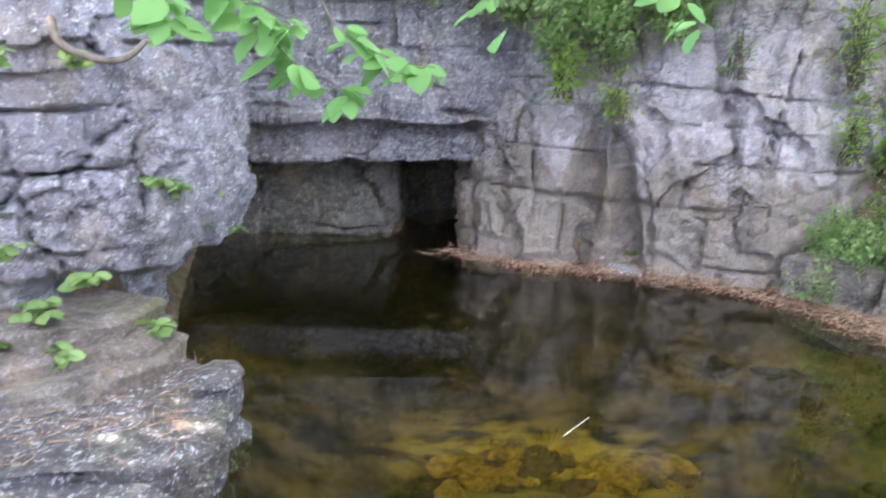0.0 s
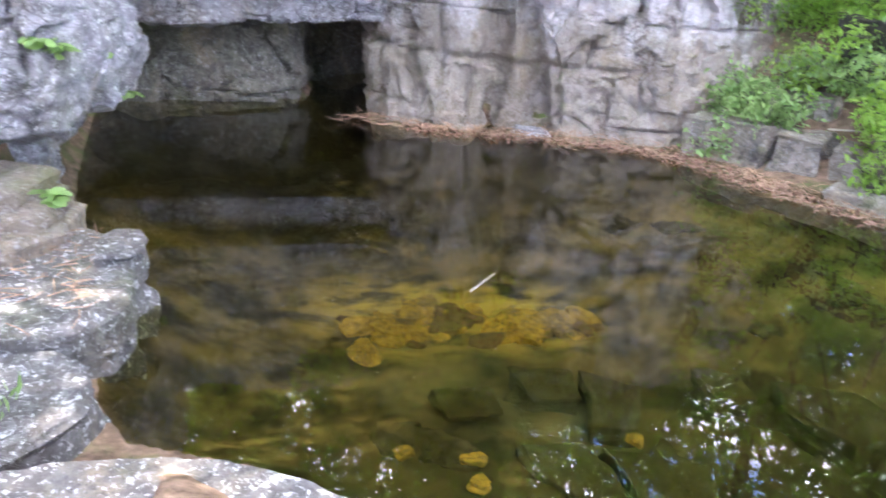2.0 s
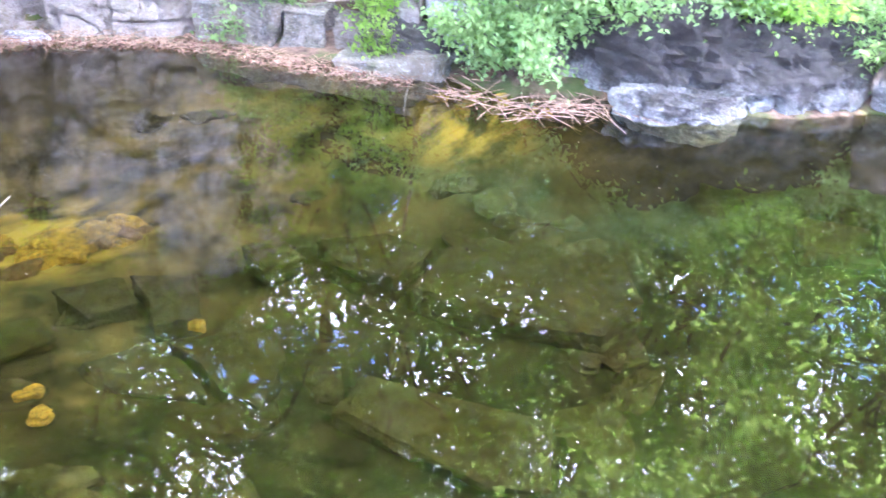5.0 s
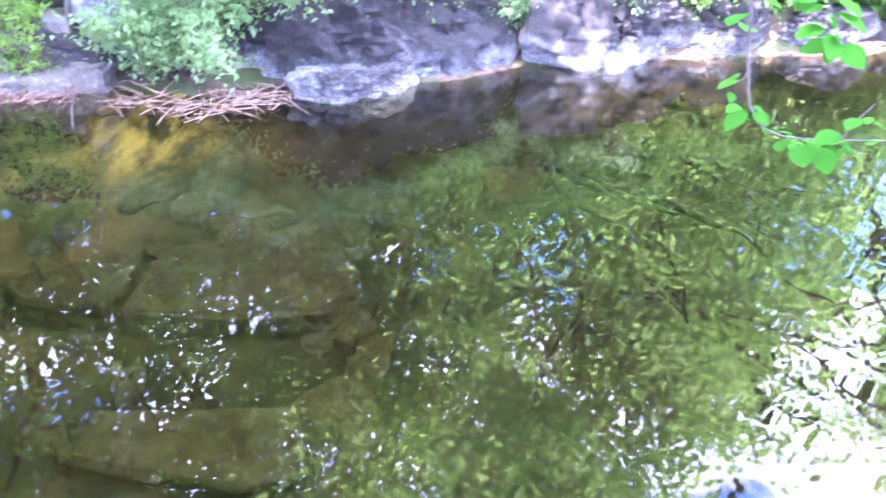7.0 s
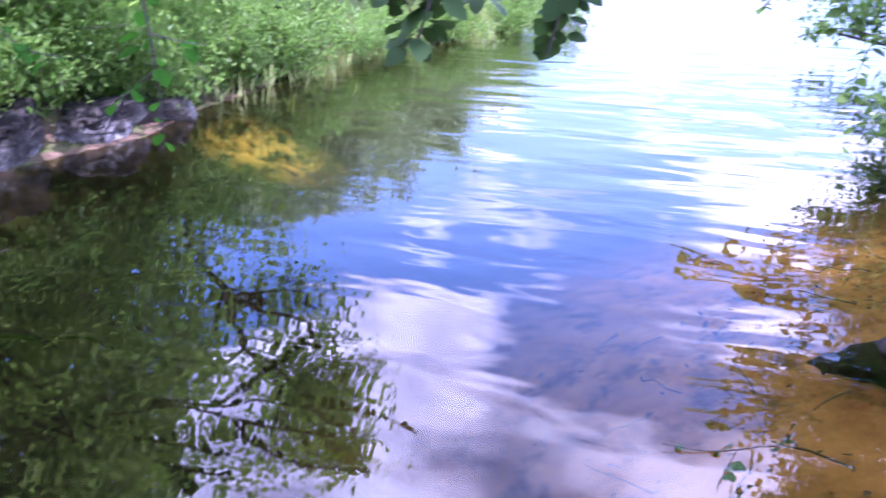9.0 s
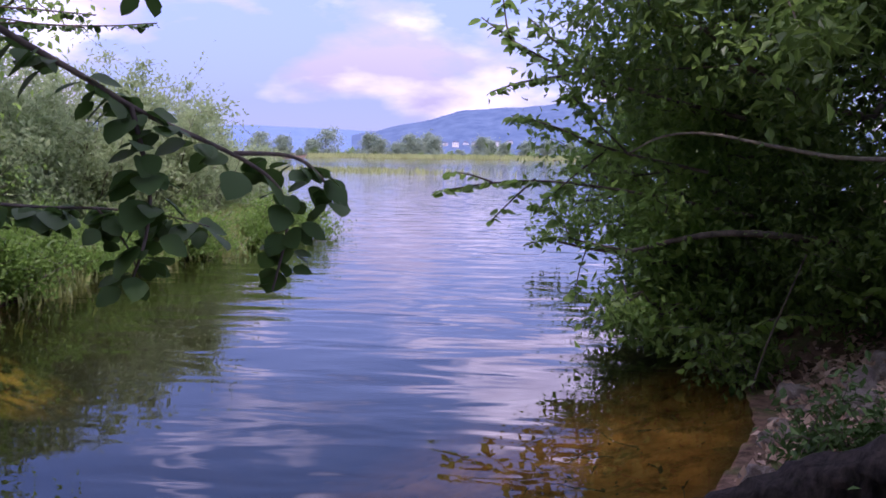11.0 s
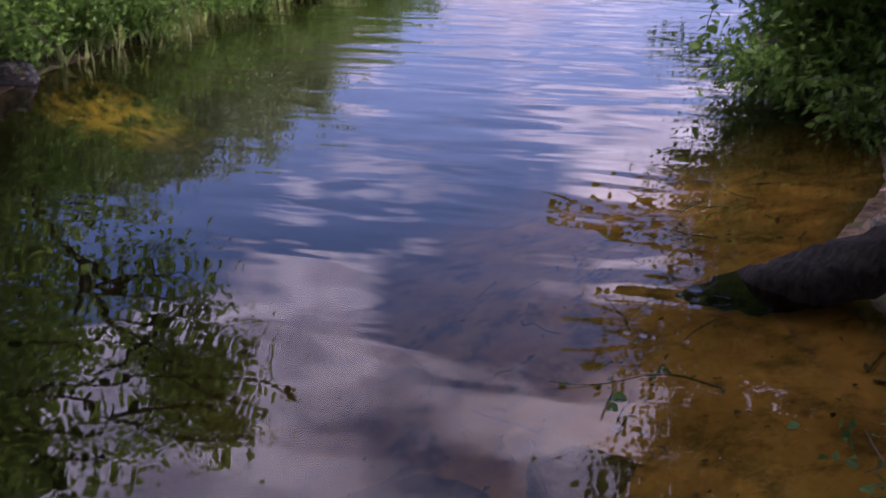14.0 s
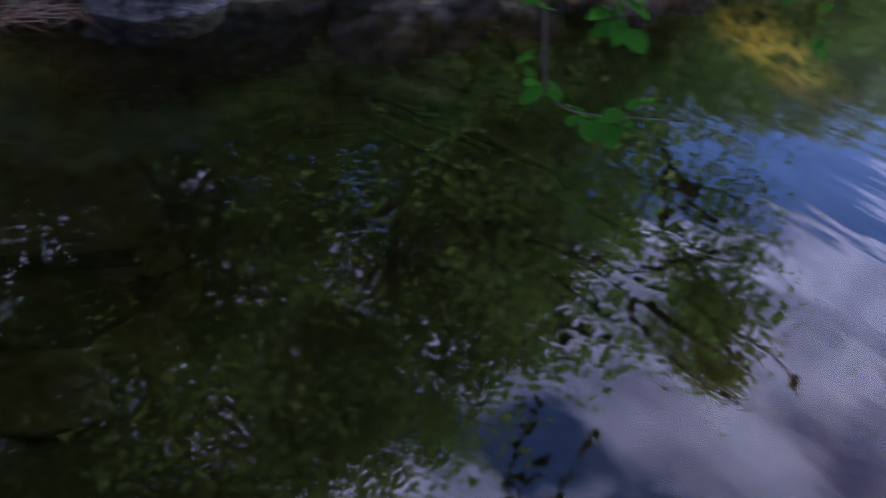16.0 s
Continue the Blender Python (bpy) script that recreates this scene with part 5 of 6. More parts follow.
def box(cx, cy, cz, sx, sy, sz):
    q = np.array([(x, y, z) for x in (-1, 1) for y in (-1, 1) for z in (-1, 1)], float) * (sx / 2, sy / 2, sz / 2) + (cx, cy, cz)
    return q, np.array([(0, 1, 3, 2), (4, 6, 7, 5), (0, 4, 5, 1), (2, 3, 7, 6), (0, 2, 6, 4), (1, 5, 7, 3)])


def house(az, r, w, seed):
    x, y = polar(az, r)
    z = hv[np.argmin(np.hypot(hv[:, 0] - x, hv[:, 1] - y)), 2]
    e = thing("house", (x, y, z), "distant white plastered house with a red-brown roof", "house", "houses of the village")
    e.rotation_euler = (0, 0, radians(az + 180))
    v, f = box(0, 0, 2.0, w, 10, 12)
    part_np("wall", v, f, M_PLASTER, e)
    h = w / 2 + 0.8
    v = np.array([(-h, -6, 7.6), (0, -6, 12.5), (h, -6, 7.6), (-h, 6, 7.6), (0, 6, 12.5), (h, 6, 7.6)], float)
    part_np("roof", np.vstack([v, v - (0, 0, 0.5)]), np.array([(0, 1, 4, 3), (1, 2, 5, 4), (6, 9, 10, 7), (7, 10, 11, 8), (0, 6, 7, 1), (1, 7, 8, 2), (3, 4, 10, 9), (4, 5, 11, 10), (0, 3, 9, 6), (2, 8, 11, 5)]), M_ROOF, e)
    for k in range(3):
        for lv in (2.0, 5.2):
            v, f = box((k - 1) * w * 0.3, 5.04, lv, 1.4, 0.16, 1.7)
            part_np("window", v, f, M_BARK, e)


for i, (az, r, w) in enumerate([(-136.4, 2110, 15), (-136.9, 2130, 13), (-137.6, 2105, 16), (-138.3, 2135, 14), (-138.9, 2120, 15), (-140.4, 2110, 13), (-141.3, 2125, 15)]):
    house(az, r, w, i)


# ---- grasses, reeds and litter ----
def along(line, n, rnd, spread, back=0.0):
    """Scattered plan points along a line, set back to its left side."""
    pts, s = resample(line, 0.05)
    i = rnd.randint(0, len(pts), n)
    t = np.gradient(pts, axis=0)
    t /= np.linalg.norm(t, axis=1, keepdims=True)
    off = back + rnd.normal(size=n) * spread
    return pts[i] + np.stack([-t[i, 1], t[i, 0]], 1) * off[:, None]


def grass(name, xy, height, material, rnd, label, category, width=0.05, lean=0.25):
    z = np.concatenate([land(a, b) for a, b in zip(np.array_split(xy[:, 0], 4), np.array_split(xy[:, 1], 4))])
    pos = np.stack([xy[:, 0], xy[:, 1], np.maximum(z, -0.25) - 0.02], 1)
    n = len(pos)
    ax = np.stack([rnd.normal(size=n) * lean, rnd.normal(size=n) * lean, np.ones(n) * 2.2], 1)
    v, f = leaves(pos, height, rnd, 0.0, width, ax, 0.0)
    return tagged(part_np(name, v, f, material), label, category, kind="stuff")


rnd = np.random.RandomState(9)
SHORE_L = [(9.75, -2.1), (10.55, -2.85), (12.5, -4.6), (14.2, -6.9), (15.7, -9.6), (18.4, -12.2), (22.0, -14.6)]
grass("reeds", along(SHORE_L[2:], 9000, rnd, 0.22, 0.50), 0.34, M_REED, rnd, "pale green reeds and tall grass fringing the bank", "reeds", 0.03)
grass("reeds", along([(11.4, -3.7), (12.5, -4.7), (13.6, -6.2)], 500, rnd, 0.10, -0.10), 0.34, M_REED, rnd, "sparse reed stalks standing in the shallow water", "reeds", 0.025)
grass("reeds", np.stack([rnd.normal(76, 9, 900), rnd.normal(-59, 4, 900)], 1), 0.8, M_REED, rnd, "thin reed bed standing in the open lake", "reeds", 0.06)
grass("bank_grass", along(SHORE_L, 14000, rnd, 0.6, 1.3), 0.36, M_REED, rnd, "lush light green grass under the willows", "grass", 0.05)
grass("far_reeds", along([(332, -225), (299, -265), (260, -305), (170, -334)], 6000, rnd, 5.0, 5.0), 1.6, M_REED, rnd, "light green reed belt along the far shore", "reeds", 0.3)


def sticks(name, xy, length, radius, material, rnd, label, category, z=0.012, flat=0.03):
    pieces = []
    for x, y in xy:
        a, l = rnd.uniform(0, 6.28), length * rnd.uniform(0.4, 1.3)
        zz = max(z, ground_z(x, y) + 0.01) if z is not None else ground_z(x, y) + 0.01
        p0 = np.array([x, y, zz + rnd.uniform(0, flat)])
        p1 = p0 + np.array([math.cos(a) * l, math.sin(a) * l, rnd.normal() * flat])
        pieces.append(tube(wander(p0, p1, 3, rnd, 0.01), [radius, radius, radius * 0.5], 4))
    v, f = join(pieces)
    return tagged(part_np(name, v, f, material), label, category, kind="stuff")


rnd = np.random.RandomState(15)
sticks("needle_litter", along([(1.3, 7.3), (1.7, 6.95), (2.2, 6.65), (2.75, 6.42), (3.35, 6.05), (3.7, 5.65), (3.9, 5.0), (4.15, 4.45), (4.4, 4.0)], 900, rnd, 0.10, 0.0), 0.13, 0.0028, M_STRAW, rnd, "reddish-brown needle and twig litter floating at the cliff foot", "litter")
sticks("reed_litter", along([(4.45, 3.75), (4.45, 3.3), (4.7, 3.0), (5.1, 2.7)], 120, rnd, 0.08, 0.0), 0.3, 0.004, M_STRAW, rnd, "straw-coloured dead reeds drifted under a shrub", "litter")
sticks("needle_litter", np.stack([rnd.uniform(-1.7, -0.5, 160), rnd.uniform(3.2, 4.15, 160)], 1), 0.14, 0.0025, M_STRAW, rnd, "dry brown needles scattered on the ledge", "litter", 0.315, 0.01)
# rust-red flakes of bark and leaf drifted against the rock
xy = along([(1.75, 6.86), (2.2, 6.58), (2.75, 6.34), (3.35, 5.98), (3.68, 5.6), (3.85, 5.0), (4.1, 4.42), (4.35, 4.0)], 1500, rnd, 0.08, 0.0)
v, f = leaves(np.column_stack([xy, np.maximum(land(xy[:, 0], xy[:, 1]), 0.0) + 0.008]), 0.035, rnd, 0.0, 0.6, None, 0.92)
tagged(part_np("bark_litter", v, f, M_RUST), "rust-red bark and leaf flakes floating along the cliff foot", "litter", kind="stuff")
# dead leaves on the lit bank
pos = np.stack([rnd.normal(2.2, 0.5, 2600), rnd.normal(-6.4, 0.7, 2600)], 1)
pz = land(pos[:, 0], pos[:, 1])
keep = pz > 0.02
v, f = leaves(np.column_stack([pos, pz + 0.02])[keep], 0.085, rnd, 0.0, 0.7, None, 0.85)
tagged(part_np("leaf_litter", v, f, M_DRYLEAF), "dry pale brown leaves lying on the sandy bank", "leaf litter", kind="stuff")


# sunken leaves and twigs on the sandy bed
rb = np.random.RandomState(21)
bx, by = rb.uniform(1.3, 4.0, 260), rb.uniform(-6.8, -2.0, 260)
bz = land(bx, by)
keep = bz < -0.04
v, f = leaves(np.column_stack([bx, by, bz + 0.012])[keep], 0.055, rb, 0.0, 0.6, None, 0.9)
tagged(part_np("sunken_leaves", v, f, M_BARK), "dark rotting leaves lying on the sandy lake bed", "leaf litter", kind="stuff")
v, f = join([tube(wander((x, y, z + 0.015), (x + 0.35 * math.cos(a), y + 0.35 * math.sin(a), z + 0.03), 5, rb, 0.015), np.linspace(0.006, 0.003, 5), 5) for x, y, z, a in zip(bx[:40], by[:40], bz[:40], rb.uniform(0, 6.28, 40)) if z < -0.05])
tagged(part_np("sunken_twigs", v, f, M_BARK), "dark twigs lying on the sandy lake bed", "litter", kind="stuff")


# ---- single sticks and stones ----
def stick(name, pts, r0, r1, material, label, category="branch", seed=1, group=""):
    line, _ = resample(smooth_line(pts, 2), 0.04)
    v, f = tube(line, np.linspace(r0, r1, len(line)), 8, seed, 0.2)
    return tagged(part_np(name, v, f, material, smooth=True), label, category, group)


stick("stick", [(1.27, 3.72, 0.01), (1.45, 3.86, 0.03)], 0.004, 0.003, M_BARK_PALE, "thin pale stick floating on the pool", "stick")
stick("stick", [(4.3, 3.95, 0.02), (4.0, 3.7, 0.012), (3.75, 3.45, -0.03)], 0.005, 0.003, M_BARK, "bare pale stick lying in the water", "stick")
stick("stick", [(4.55, 5.15, 0.35), (4.75, 4.75, 0.42), (5.1, 4.6, 0.62)], 0.008, 0.006, M_BARK_PALE, "bare pale stick leaning on the terrace rocks", "stick")
stick("branch", [(4.75, 4.35, 0.1), (4.78, 4.3, 0.6), (4.95, 4.5, 1.1), (5.3, 4.9, 1.9)], 0.024, 0.012, M_BARK, "bare brown sapling stem rising from the rocks")
stick("branch", [(4.5, -6.92, 1.96), (4.18, -6.92, 2.13), (3.73, -6.92, 2.16), (3.16, -6.95, 2.04), (2.56, -7.0, 1.93), (2.0, -7.2, 1.96)], 0.008, 0.02, M_BARK_PALE, "bare pale dead branch across the dark thicket")
stick("branch", [(3.09, -6.72, 0.08), (2.95, -6.65, 0.5), (2.81, -6.65, 0.87), (2.75, -6.8, 1.2)], 0.009, 0.005, M_BARK, "thin sapling stem standing on the bank")
stick("branch", [(2.7, -7.8, 1.2), (3.5, -7.1, 1.32), (4.07, -6.95, 1.18), (4.43, -6.92, 1.05), (4.82, -6.92, 1.03), (5.3, -6.92, 1.08)], 0.04, 0.012, M_BARK, "dark low limb reaching over the water")
stick("branch", [(-1.05, 4.05, 1.95), (-1.01, 3.94, 1.85), (-0.85, 3.9, 1.79), (-0.72, 3.9, 1.79), (-0.64, 3.92, 1.88)], 0.022, 0.012, M_BARK, "bent bare root hanging from the rock wall")

log_line, _ = resample(smooth_line([(2.9, -3.84, -0.5), (2.5, -3.92, -0.22), (2.2, -3.98, -0.04), (1.86, -4.02, 0.19), (1.5, -4.08, 0.42), (1.1, -4.15, 0.64), (0.4, -4.3, 0.85)], 2), 0.06)
lv, lf = tube(log_line, np.interp(np.linspace(0, 1, len(log_line)), [0, 0.06, 0.3, 1], [0.06, 0.09, 0.145, 0.17]), 18, 5, 0.35)
tagged(part_np("log", lv, lf, M_LOG, smooth=True), "dark barkless log sloping from the bank into the water", "log")
for i in range(44):
    rr = np.random.RandomState(700 + i)
    x, y = rr.normal(2.2, 0.4), rr.normal(-6.1, 0.6)
    z = ground_z(x, y)
    if z > 0.03:
        k = rr.uniform(0.06, 0.2)
        tagged(boulder("bank_stone", (x, y, z + 0.02), (k * 1.3, k, k * 0.8), M_ROCK_WARM, seed=700 + i, rot=rr.uniform(0, 180), n=14), "pale broken stone lying in the bank litter", "stone", "stones of the sandy bank")


# ---- near twigs, each leaf a blade of its own ----
def blade_mesh(name, length, width, material, seed, lobes=0.04):
    rr = np.random.RandomState(seed)
    n = 9
    t = np.linspace(0, 1, n)
    half = width * 0.5 * np.sin(np.pi * t**0.85) ** 0.75 * (1 + lobes * rr.normal(size=n))
    mid = np.stack([t * length, 0 * t, -0.10 * length * t**2], 1)
    lft = mid + np.stack([0.02 * length * np.ones(n), half, 0.16 * half], 1)
    rgt = mid + np.stack([0.02 * length * np.ones(n), -half, 0.16 * half], 1)
    V = np.concatenate([mid, lft, rgt])
    F = []
    for i in range(n - 1):
        F += [(i, i + 1, n + i + 1, n + i), (i + 1, i, 2 * n + i, 2 * n + i + 1)]
    return mesh_np(name, V, np.array(F), material, True)


ALDER = [blade_mesh("leaf", l, w, M_ALDER, k) for k, (l, w) in enumerate([(0.050, 0.040), (0.042, 0.034), (0.034, 0.025)])]
FRESH = [blade_mesh("leaf", l, w, M_FRESH, 30 + k) for k, (l, w) in enumerate([(0.085, 0.055), (0.07, 0.045), (0.055, 0.036)])]
SPRING = [blade_mesh("leaf", l, w, M_SPRING, 10 + k) for k, (l, w) in enumerate([(0.026, 0.019), (0.022, 0.016), (0.017, 0.012)])]
HERB = [blade_mesh("leaf", l, w, M_LEAF_PALE, 20 + k) for k, (l, w) in enumerate([(0.085, 0.065), (0.065, 0.05)])]


def twig(stems, blades, n, label, seed, r=0.004, bark=None, name="twig", category="twig", group="near twigs", hang=0.8, petiole=0.02):
    """A leafy twig: crooked stems, and leaf blades set along them on short stalks."""
    rr = np.random.RandomState(seed)
    base = Vector(stems[0][0])
    e = thing(name, base, label, category, group)
    lines = []
    for k, pts in enumerate(stems):
        line, _ = resample(smooth_line(np.asarray(pts, float) - np.array(base), 2), 0.012)
        v, f = tube(line, np.linspace(r if k == 0 else r * 0.6, r * 0.3, len(line)), 6, seed + k, 0.15)
        part_np("stem", v, f, bark or M_BARK, e, smooth=True)
        lines.append(line)
    lens = np.array([len(q) for q in lines], float)
    for i in range(n):
        q = lines[rr.choice(len(lines), p=lens / lens.sum())]
        p = q[int(rr.beta(1.6, 1.1) * (len(q) - 1))]
        az = rr.uniform(0, 6.28)
        d = Vector((math.cos(az), math.sin(az), -hang * rr.uniform(0.2, 1.3))).normalized()
        m = d.to_track_quat("X", "Z").to_matrix().to_4x4()
        ob = new("leaf", blades[rr.randint(len(blades))])
        ob.parent = e
        sc = rr.uniform(0.7, 1.15)
        ob.matrix_local = Matrix.Translation(Vector(p) + d * petiole * rr.uniform(0.3, 1.2)) @ m @ pose(0, 0, 0, rr.uniform(-45, 45)) @ Matrix.Scale(sc, 4)
    return e


twig([[(1.25, -0.51, 2.21), (1.22, -0.63, 2.12), (1.20, -0.68, 2.08), (1.16, -0.76, 2.03), (1.13, -0.83, 1.98), (1.09, -0.89, 1.95), (1.05, -0.96, 1.91), (1.03, -0.99, 1.87), (1.03, -0.99, 1.82), (1.04, -0.97, 1.74)],
      [(1.12, -0.81, 1.99), (1.11, -0.82, 1.93), (1.11, -0.83, 1.87), (1.11, -0.82, 1.81), (1.12, -0.80, 1.75)],
      [(1.07, -0.93, 1.93), (1.04, -1.01, 1.93), (1.02, -1.04, 1.90), (1.01, -1.06, 1.86)]],
     ALDER, 150, "dark green alder twig hanging into view over the water", 31, 0.0065)
twig([[(1.41, -0.46, 1.91), (1.31, -0.66, 1.86), (1.28, -0.75, 1.85), (1.25, -0.81, 1.85), (1.21, -0.89, 1.84), (1.18, -0.95, 1.82)],
      [(1.25, -0.81, 1.85), (1.22, -0.84, 1.80), (1.20, -0.85, 1.75)]], ALDER, 95, "dark green alder twig in the shade of the bough", 32, 0.004)
twig([[(1.19, -0.66, 2.31), (1.16, -0.76, 2.21), (1.14, -0.81, 2.17), (1.11, -0.86, 2.14)]], ALDER, 26, "dark green alder twig tip", 33, 0.003)
twig([[(0.75, -0.13, 1.84), (0.75, -0.14, 1.75), (0.75, -0.151, 1.69), (0.75, -0.156, 1.669), (0.75, -0.173, 1.652), (0.75, -0.20, 1.652), (0.75, -0.27, 1.663)],
      [(0.75, -0.151, 1.70), (0.76, -0.145, 1.685), (0.77, -0.13, 1.68)], [(0.75, -0.225, 1.655), (0.74, -0.23, 1.675), (0.74, -0.24, 1.69)], [(0.75, -0.17, 1.82), (0.75, -0.19, 1.76), (0.75, -0.21, 1.717)]],
     SPRING, 52, "thin twig with fresh bright green leaves", 35, 0.0016, hang=0.5, petiole=0.008)
twig([[(1.0, -0.42, 1.92), (1.0, -0.43, 1.81), (1.0, -0.435, 1.74), (1.0, -0.43, 1.66)], [(1.0, -0.43, 1.76), (1.0, -0.40, 1.735), (1.0, -0.375, 1.73)], [(1.0, -0.432, 1.80), (1.0, -0.46, 1.79), (1.0, -0.49, 1.785)]], SPRING, 26, "thin twig with fresh bright green leaves", 34, 0.002, hang=0.9, petiole=0.012)
twig([[(1.0, -0.24, 1.93), (1.0, -0.27, 1.84), (1.0, -0.30, 1.79), (1.0, -0.34, 1.78)], [(1.0, -0.27, 1.84), (1.0, -0.23, 1.79), (1.0, -0.20, 1.78)]], SPRING, 24, "thin twig with fresh bright green leaves", 46, 0.002, hang=0.6, petiole=0.012)
TOP = "overhanging twig with fresh light green leaves"
twig([[(-0.42, 1.81, 2.12), (-0.39, 1.83, 2.05), (-0.32, 1.85, 1.98), (-0.25, 1.86, 1.93)], [(-0.23, 1.86, 2.10), (-0.27, 1.85, 2.0), (-0.31, 1.85, 1.94)]], FRESH, 24, TOP, 36, 0.003)
twig([[(-0.24, 1.86, 2.12), (-0.2, 1.86, 2.06), (-0.12, 1.87, 1.99), (-0.08, 1.87, 1.93), (-0.04, 1.87, 1.88), (0.03, 1.87, 1.85), (0.08, 1.86, 1.82)], [(-0.12, 1.87, 2.0), (-0.05, 1.87, 1.97), (-0.01, 1.87, 1.95)]], FRESH, 50, TOP, 37, 0.003)
twig([[(0.0, 1.88, 2.06), (0.04, 1.87, 1.96), (0.1, 1.86, 1.92), (0.17, 1.86, 1.89), (0.25, 1.84, 1.88)]], FRESH, 26, TOP, 38, 0.003)
twig([[(0.33, 1.82, 2.12), (0.35, 1.82, 2.07), (0.37, 1.82, 1.99), (0.39, 1.81, 1.95)]], FRESH, 8, TOP, 39, 0.002)
twig([[(0.66, 1.71, 2.14), (0.68, 1.71, 2.08), (0.72, 1.69, 2.01), (0.75, 1.68, 1.97)]], FRESH, 8, TOP, 40, 0.002)

# a bough of the near alder, high over the water
BOUGH = [blade_mesh("leaf", l, w, M_ALDER, 50 + k) for k, (l, w) in enumerate([(0.085, 0.068), (0.07, 0.055), (0.055, 0.042)])]
CROWN = [blade_mesh("leaf", l, w, M_ALDER, 60 + k) for k, (l, w) in enumerate([(0.15, 0.12), (0.13, 0.10)])]
twig([[(-1.25, -0.65, 4.1), (1.2, -0.7, 3.9), (2.8, -0.65, 3.6), (4.0, -0.65, 3.2), (4.64, -0.71, 3.05), (5.15, -0.75, 3.0), (5.74, -0.86, 2.92)],
      [(3.2, -0.65, 3.5), (4.0, -0.9, 3.25), (4.76, -1.1, 3.05), (5.1, -1.18, 3.0), (5.6, -1.38, 2.95)], [(4.5, -0.7, 3.08), (4.9, -0.85, 3.05), (5.25, -1.0, 3.02)], [(4.2, -1.0, 3.2), (4.4, -1.7, 3.1), (4.6, -2.15, 3.0)]],
     BOUGH, 300, "long alder bough with dark leaves reaching over the water", 41, 0.02, group="boughs")
twig([[(10.0, 1.0, 3.9), (9.3, -0.1, 3.4), (8.72, -0.86, 3.1), (8.31, -1.39, 3.0), (8.1, -1.93, 3.0), (7.9, -2.54, 3.0), (7.43, -3.25, 3.0), (6.75, -3.43, 2.98)],
      [(8.5, -1.1, 3.05), (7.71, -1.78, 3.0), (6.66, -2.13, 2.95), (6.21, -2.73, 2.9)], [(8.79, -0.61, 3.1), (7.9, -0.8, 3.05), (7.17, -0.98, 3.0), (6.48, -1.12, 2.98)], [(7.17, -0.98, 3.0), (6.9, -1.3, 3.0), (6.7, -1.5, 2.95)],
      [(8.2, -1.6, 3.0), (8.8, -2.3, 3.05), (9.12, -2.66, 3.05), (9.65, -3.19, 3.1)], [(7.9, -2.5, 3.0), (7.3, -2.7, 2.95), (6.9, -2.9, 2.9)], [(7.7, -1.78, 3.0), (7.4, -2.3, 2.98), (7.0, -2.6, 2.9)], [(8.0, -0.8, 3.05), (7.6, -1.3, 3.0), (7.2, -1.5, 2.95)]],
     BOUGH, 420, "leafy bough leaning far out from the rocky shore", 47, 0.02, group="boughs", hang=0.6)

# high boughs out of view, added to block sun from the near rocks
twig([[(-0.8, -0.56, 6.5), (1.6, 0.0, 6.1), (3.4, 0.5, 5.5), (4.9, 0.8, 4.9)], [(1.6, 0.0, 6.1), (3.2, 1.4, 5.8), (4.5, 2.7, 5.4)], [(3.0, 0.4, 5.7), (3.8, 1.3, 5.4), (4.5, 1.6, 5.0)], [(3.4, 0.5, 5.5), (4.2, 0.2, 5.2), (4.8, 0.1, 5.0)], [(2.6, 0.9, 5.9), (3.6, 2.0, 5.6), (4.2, 2.1, 5.2)]],
     CROWN, 120, "unseen high alder bough added to shade the near rocks", 42, 0.03, group="boughs")

for i, fan in enumerate([
    [[(4.2, 0.65, 5.2), (4.7, 0.8, 5.1), (5.3, 0.9, 5.0)], [(4.2, 0.65, 5.2), (4.7, 0.5, 5.1), (5.2, 0.4, 5.0)], [(4.2, 0.65, 5.2), (4.6, 1.05, 5.1), (5.1, 1.3, 5.0)], [(4.3, 0.7, 5.2), (4.4, 0.3, 5.1), (4.6, 0.1, 5.0)]],
    [[(4.0, 2.2, 5.5), (4.3, 2.3, 5.3), (4.8, 2.4, 5.1)], [(4.0, 2.2, 5.5), (4.2, 1.8, 5.3), (4.6, 1.7, 5.1)], [(4.0, 2.2, 5.5), (4.0, 2.6, 5.3), (4.2, 3.0, 5.1)], [(3.9, 2.1, 5.5), (3.7, 2.5, 5.3), (3.7, 2.9, 5.1)]]]):
    twig(fan, CROWN, 170, "unseen leafy alder spray added to shade the near rocks", 43 + i, 0.01, group="boughs", hang=0.4)

# lighter leaf blades stand in for sunlight on the front boughs
SUNNY = [blade_mesh("leaf", l, w, M_LEAF_MID, 70 + k) for k, (l, w) in enumerate([(0.14, 0.10), (0.12, 0.085), (0.10, 0.07)])]
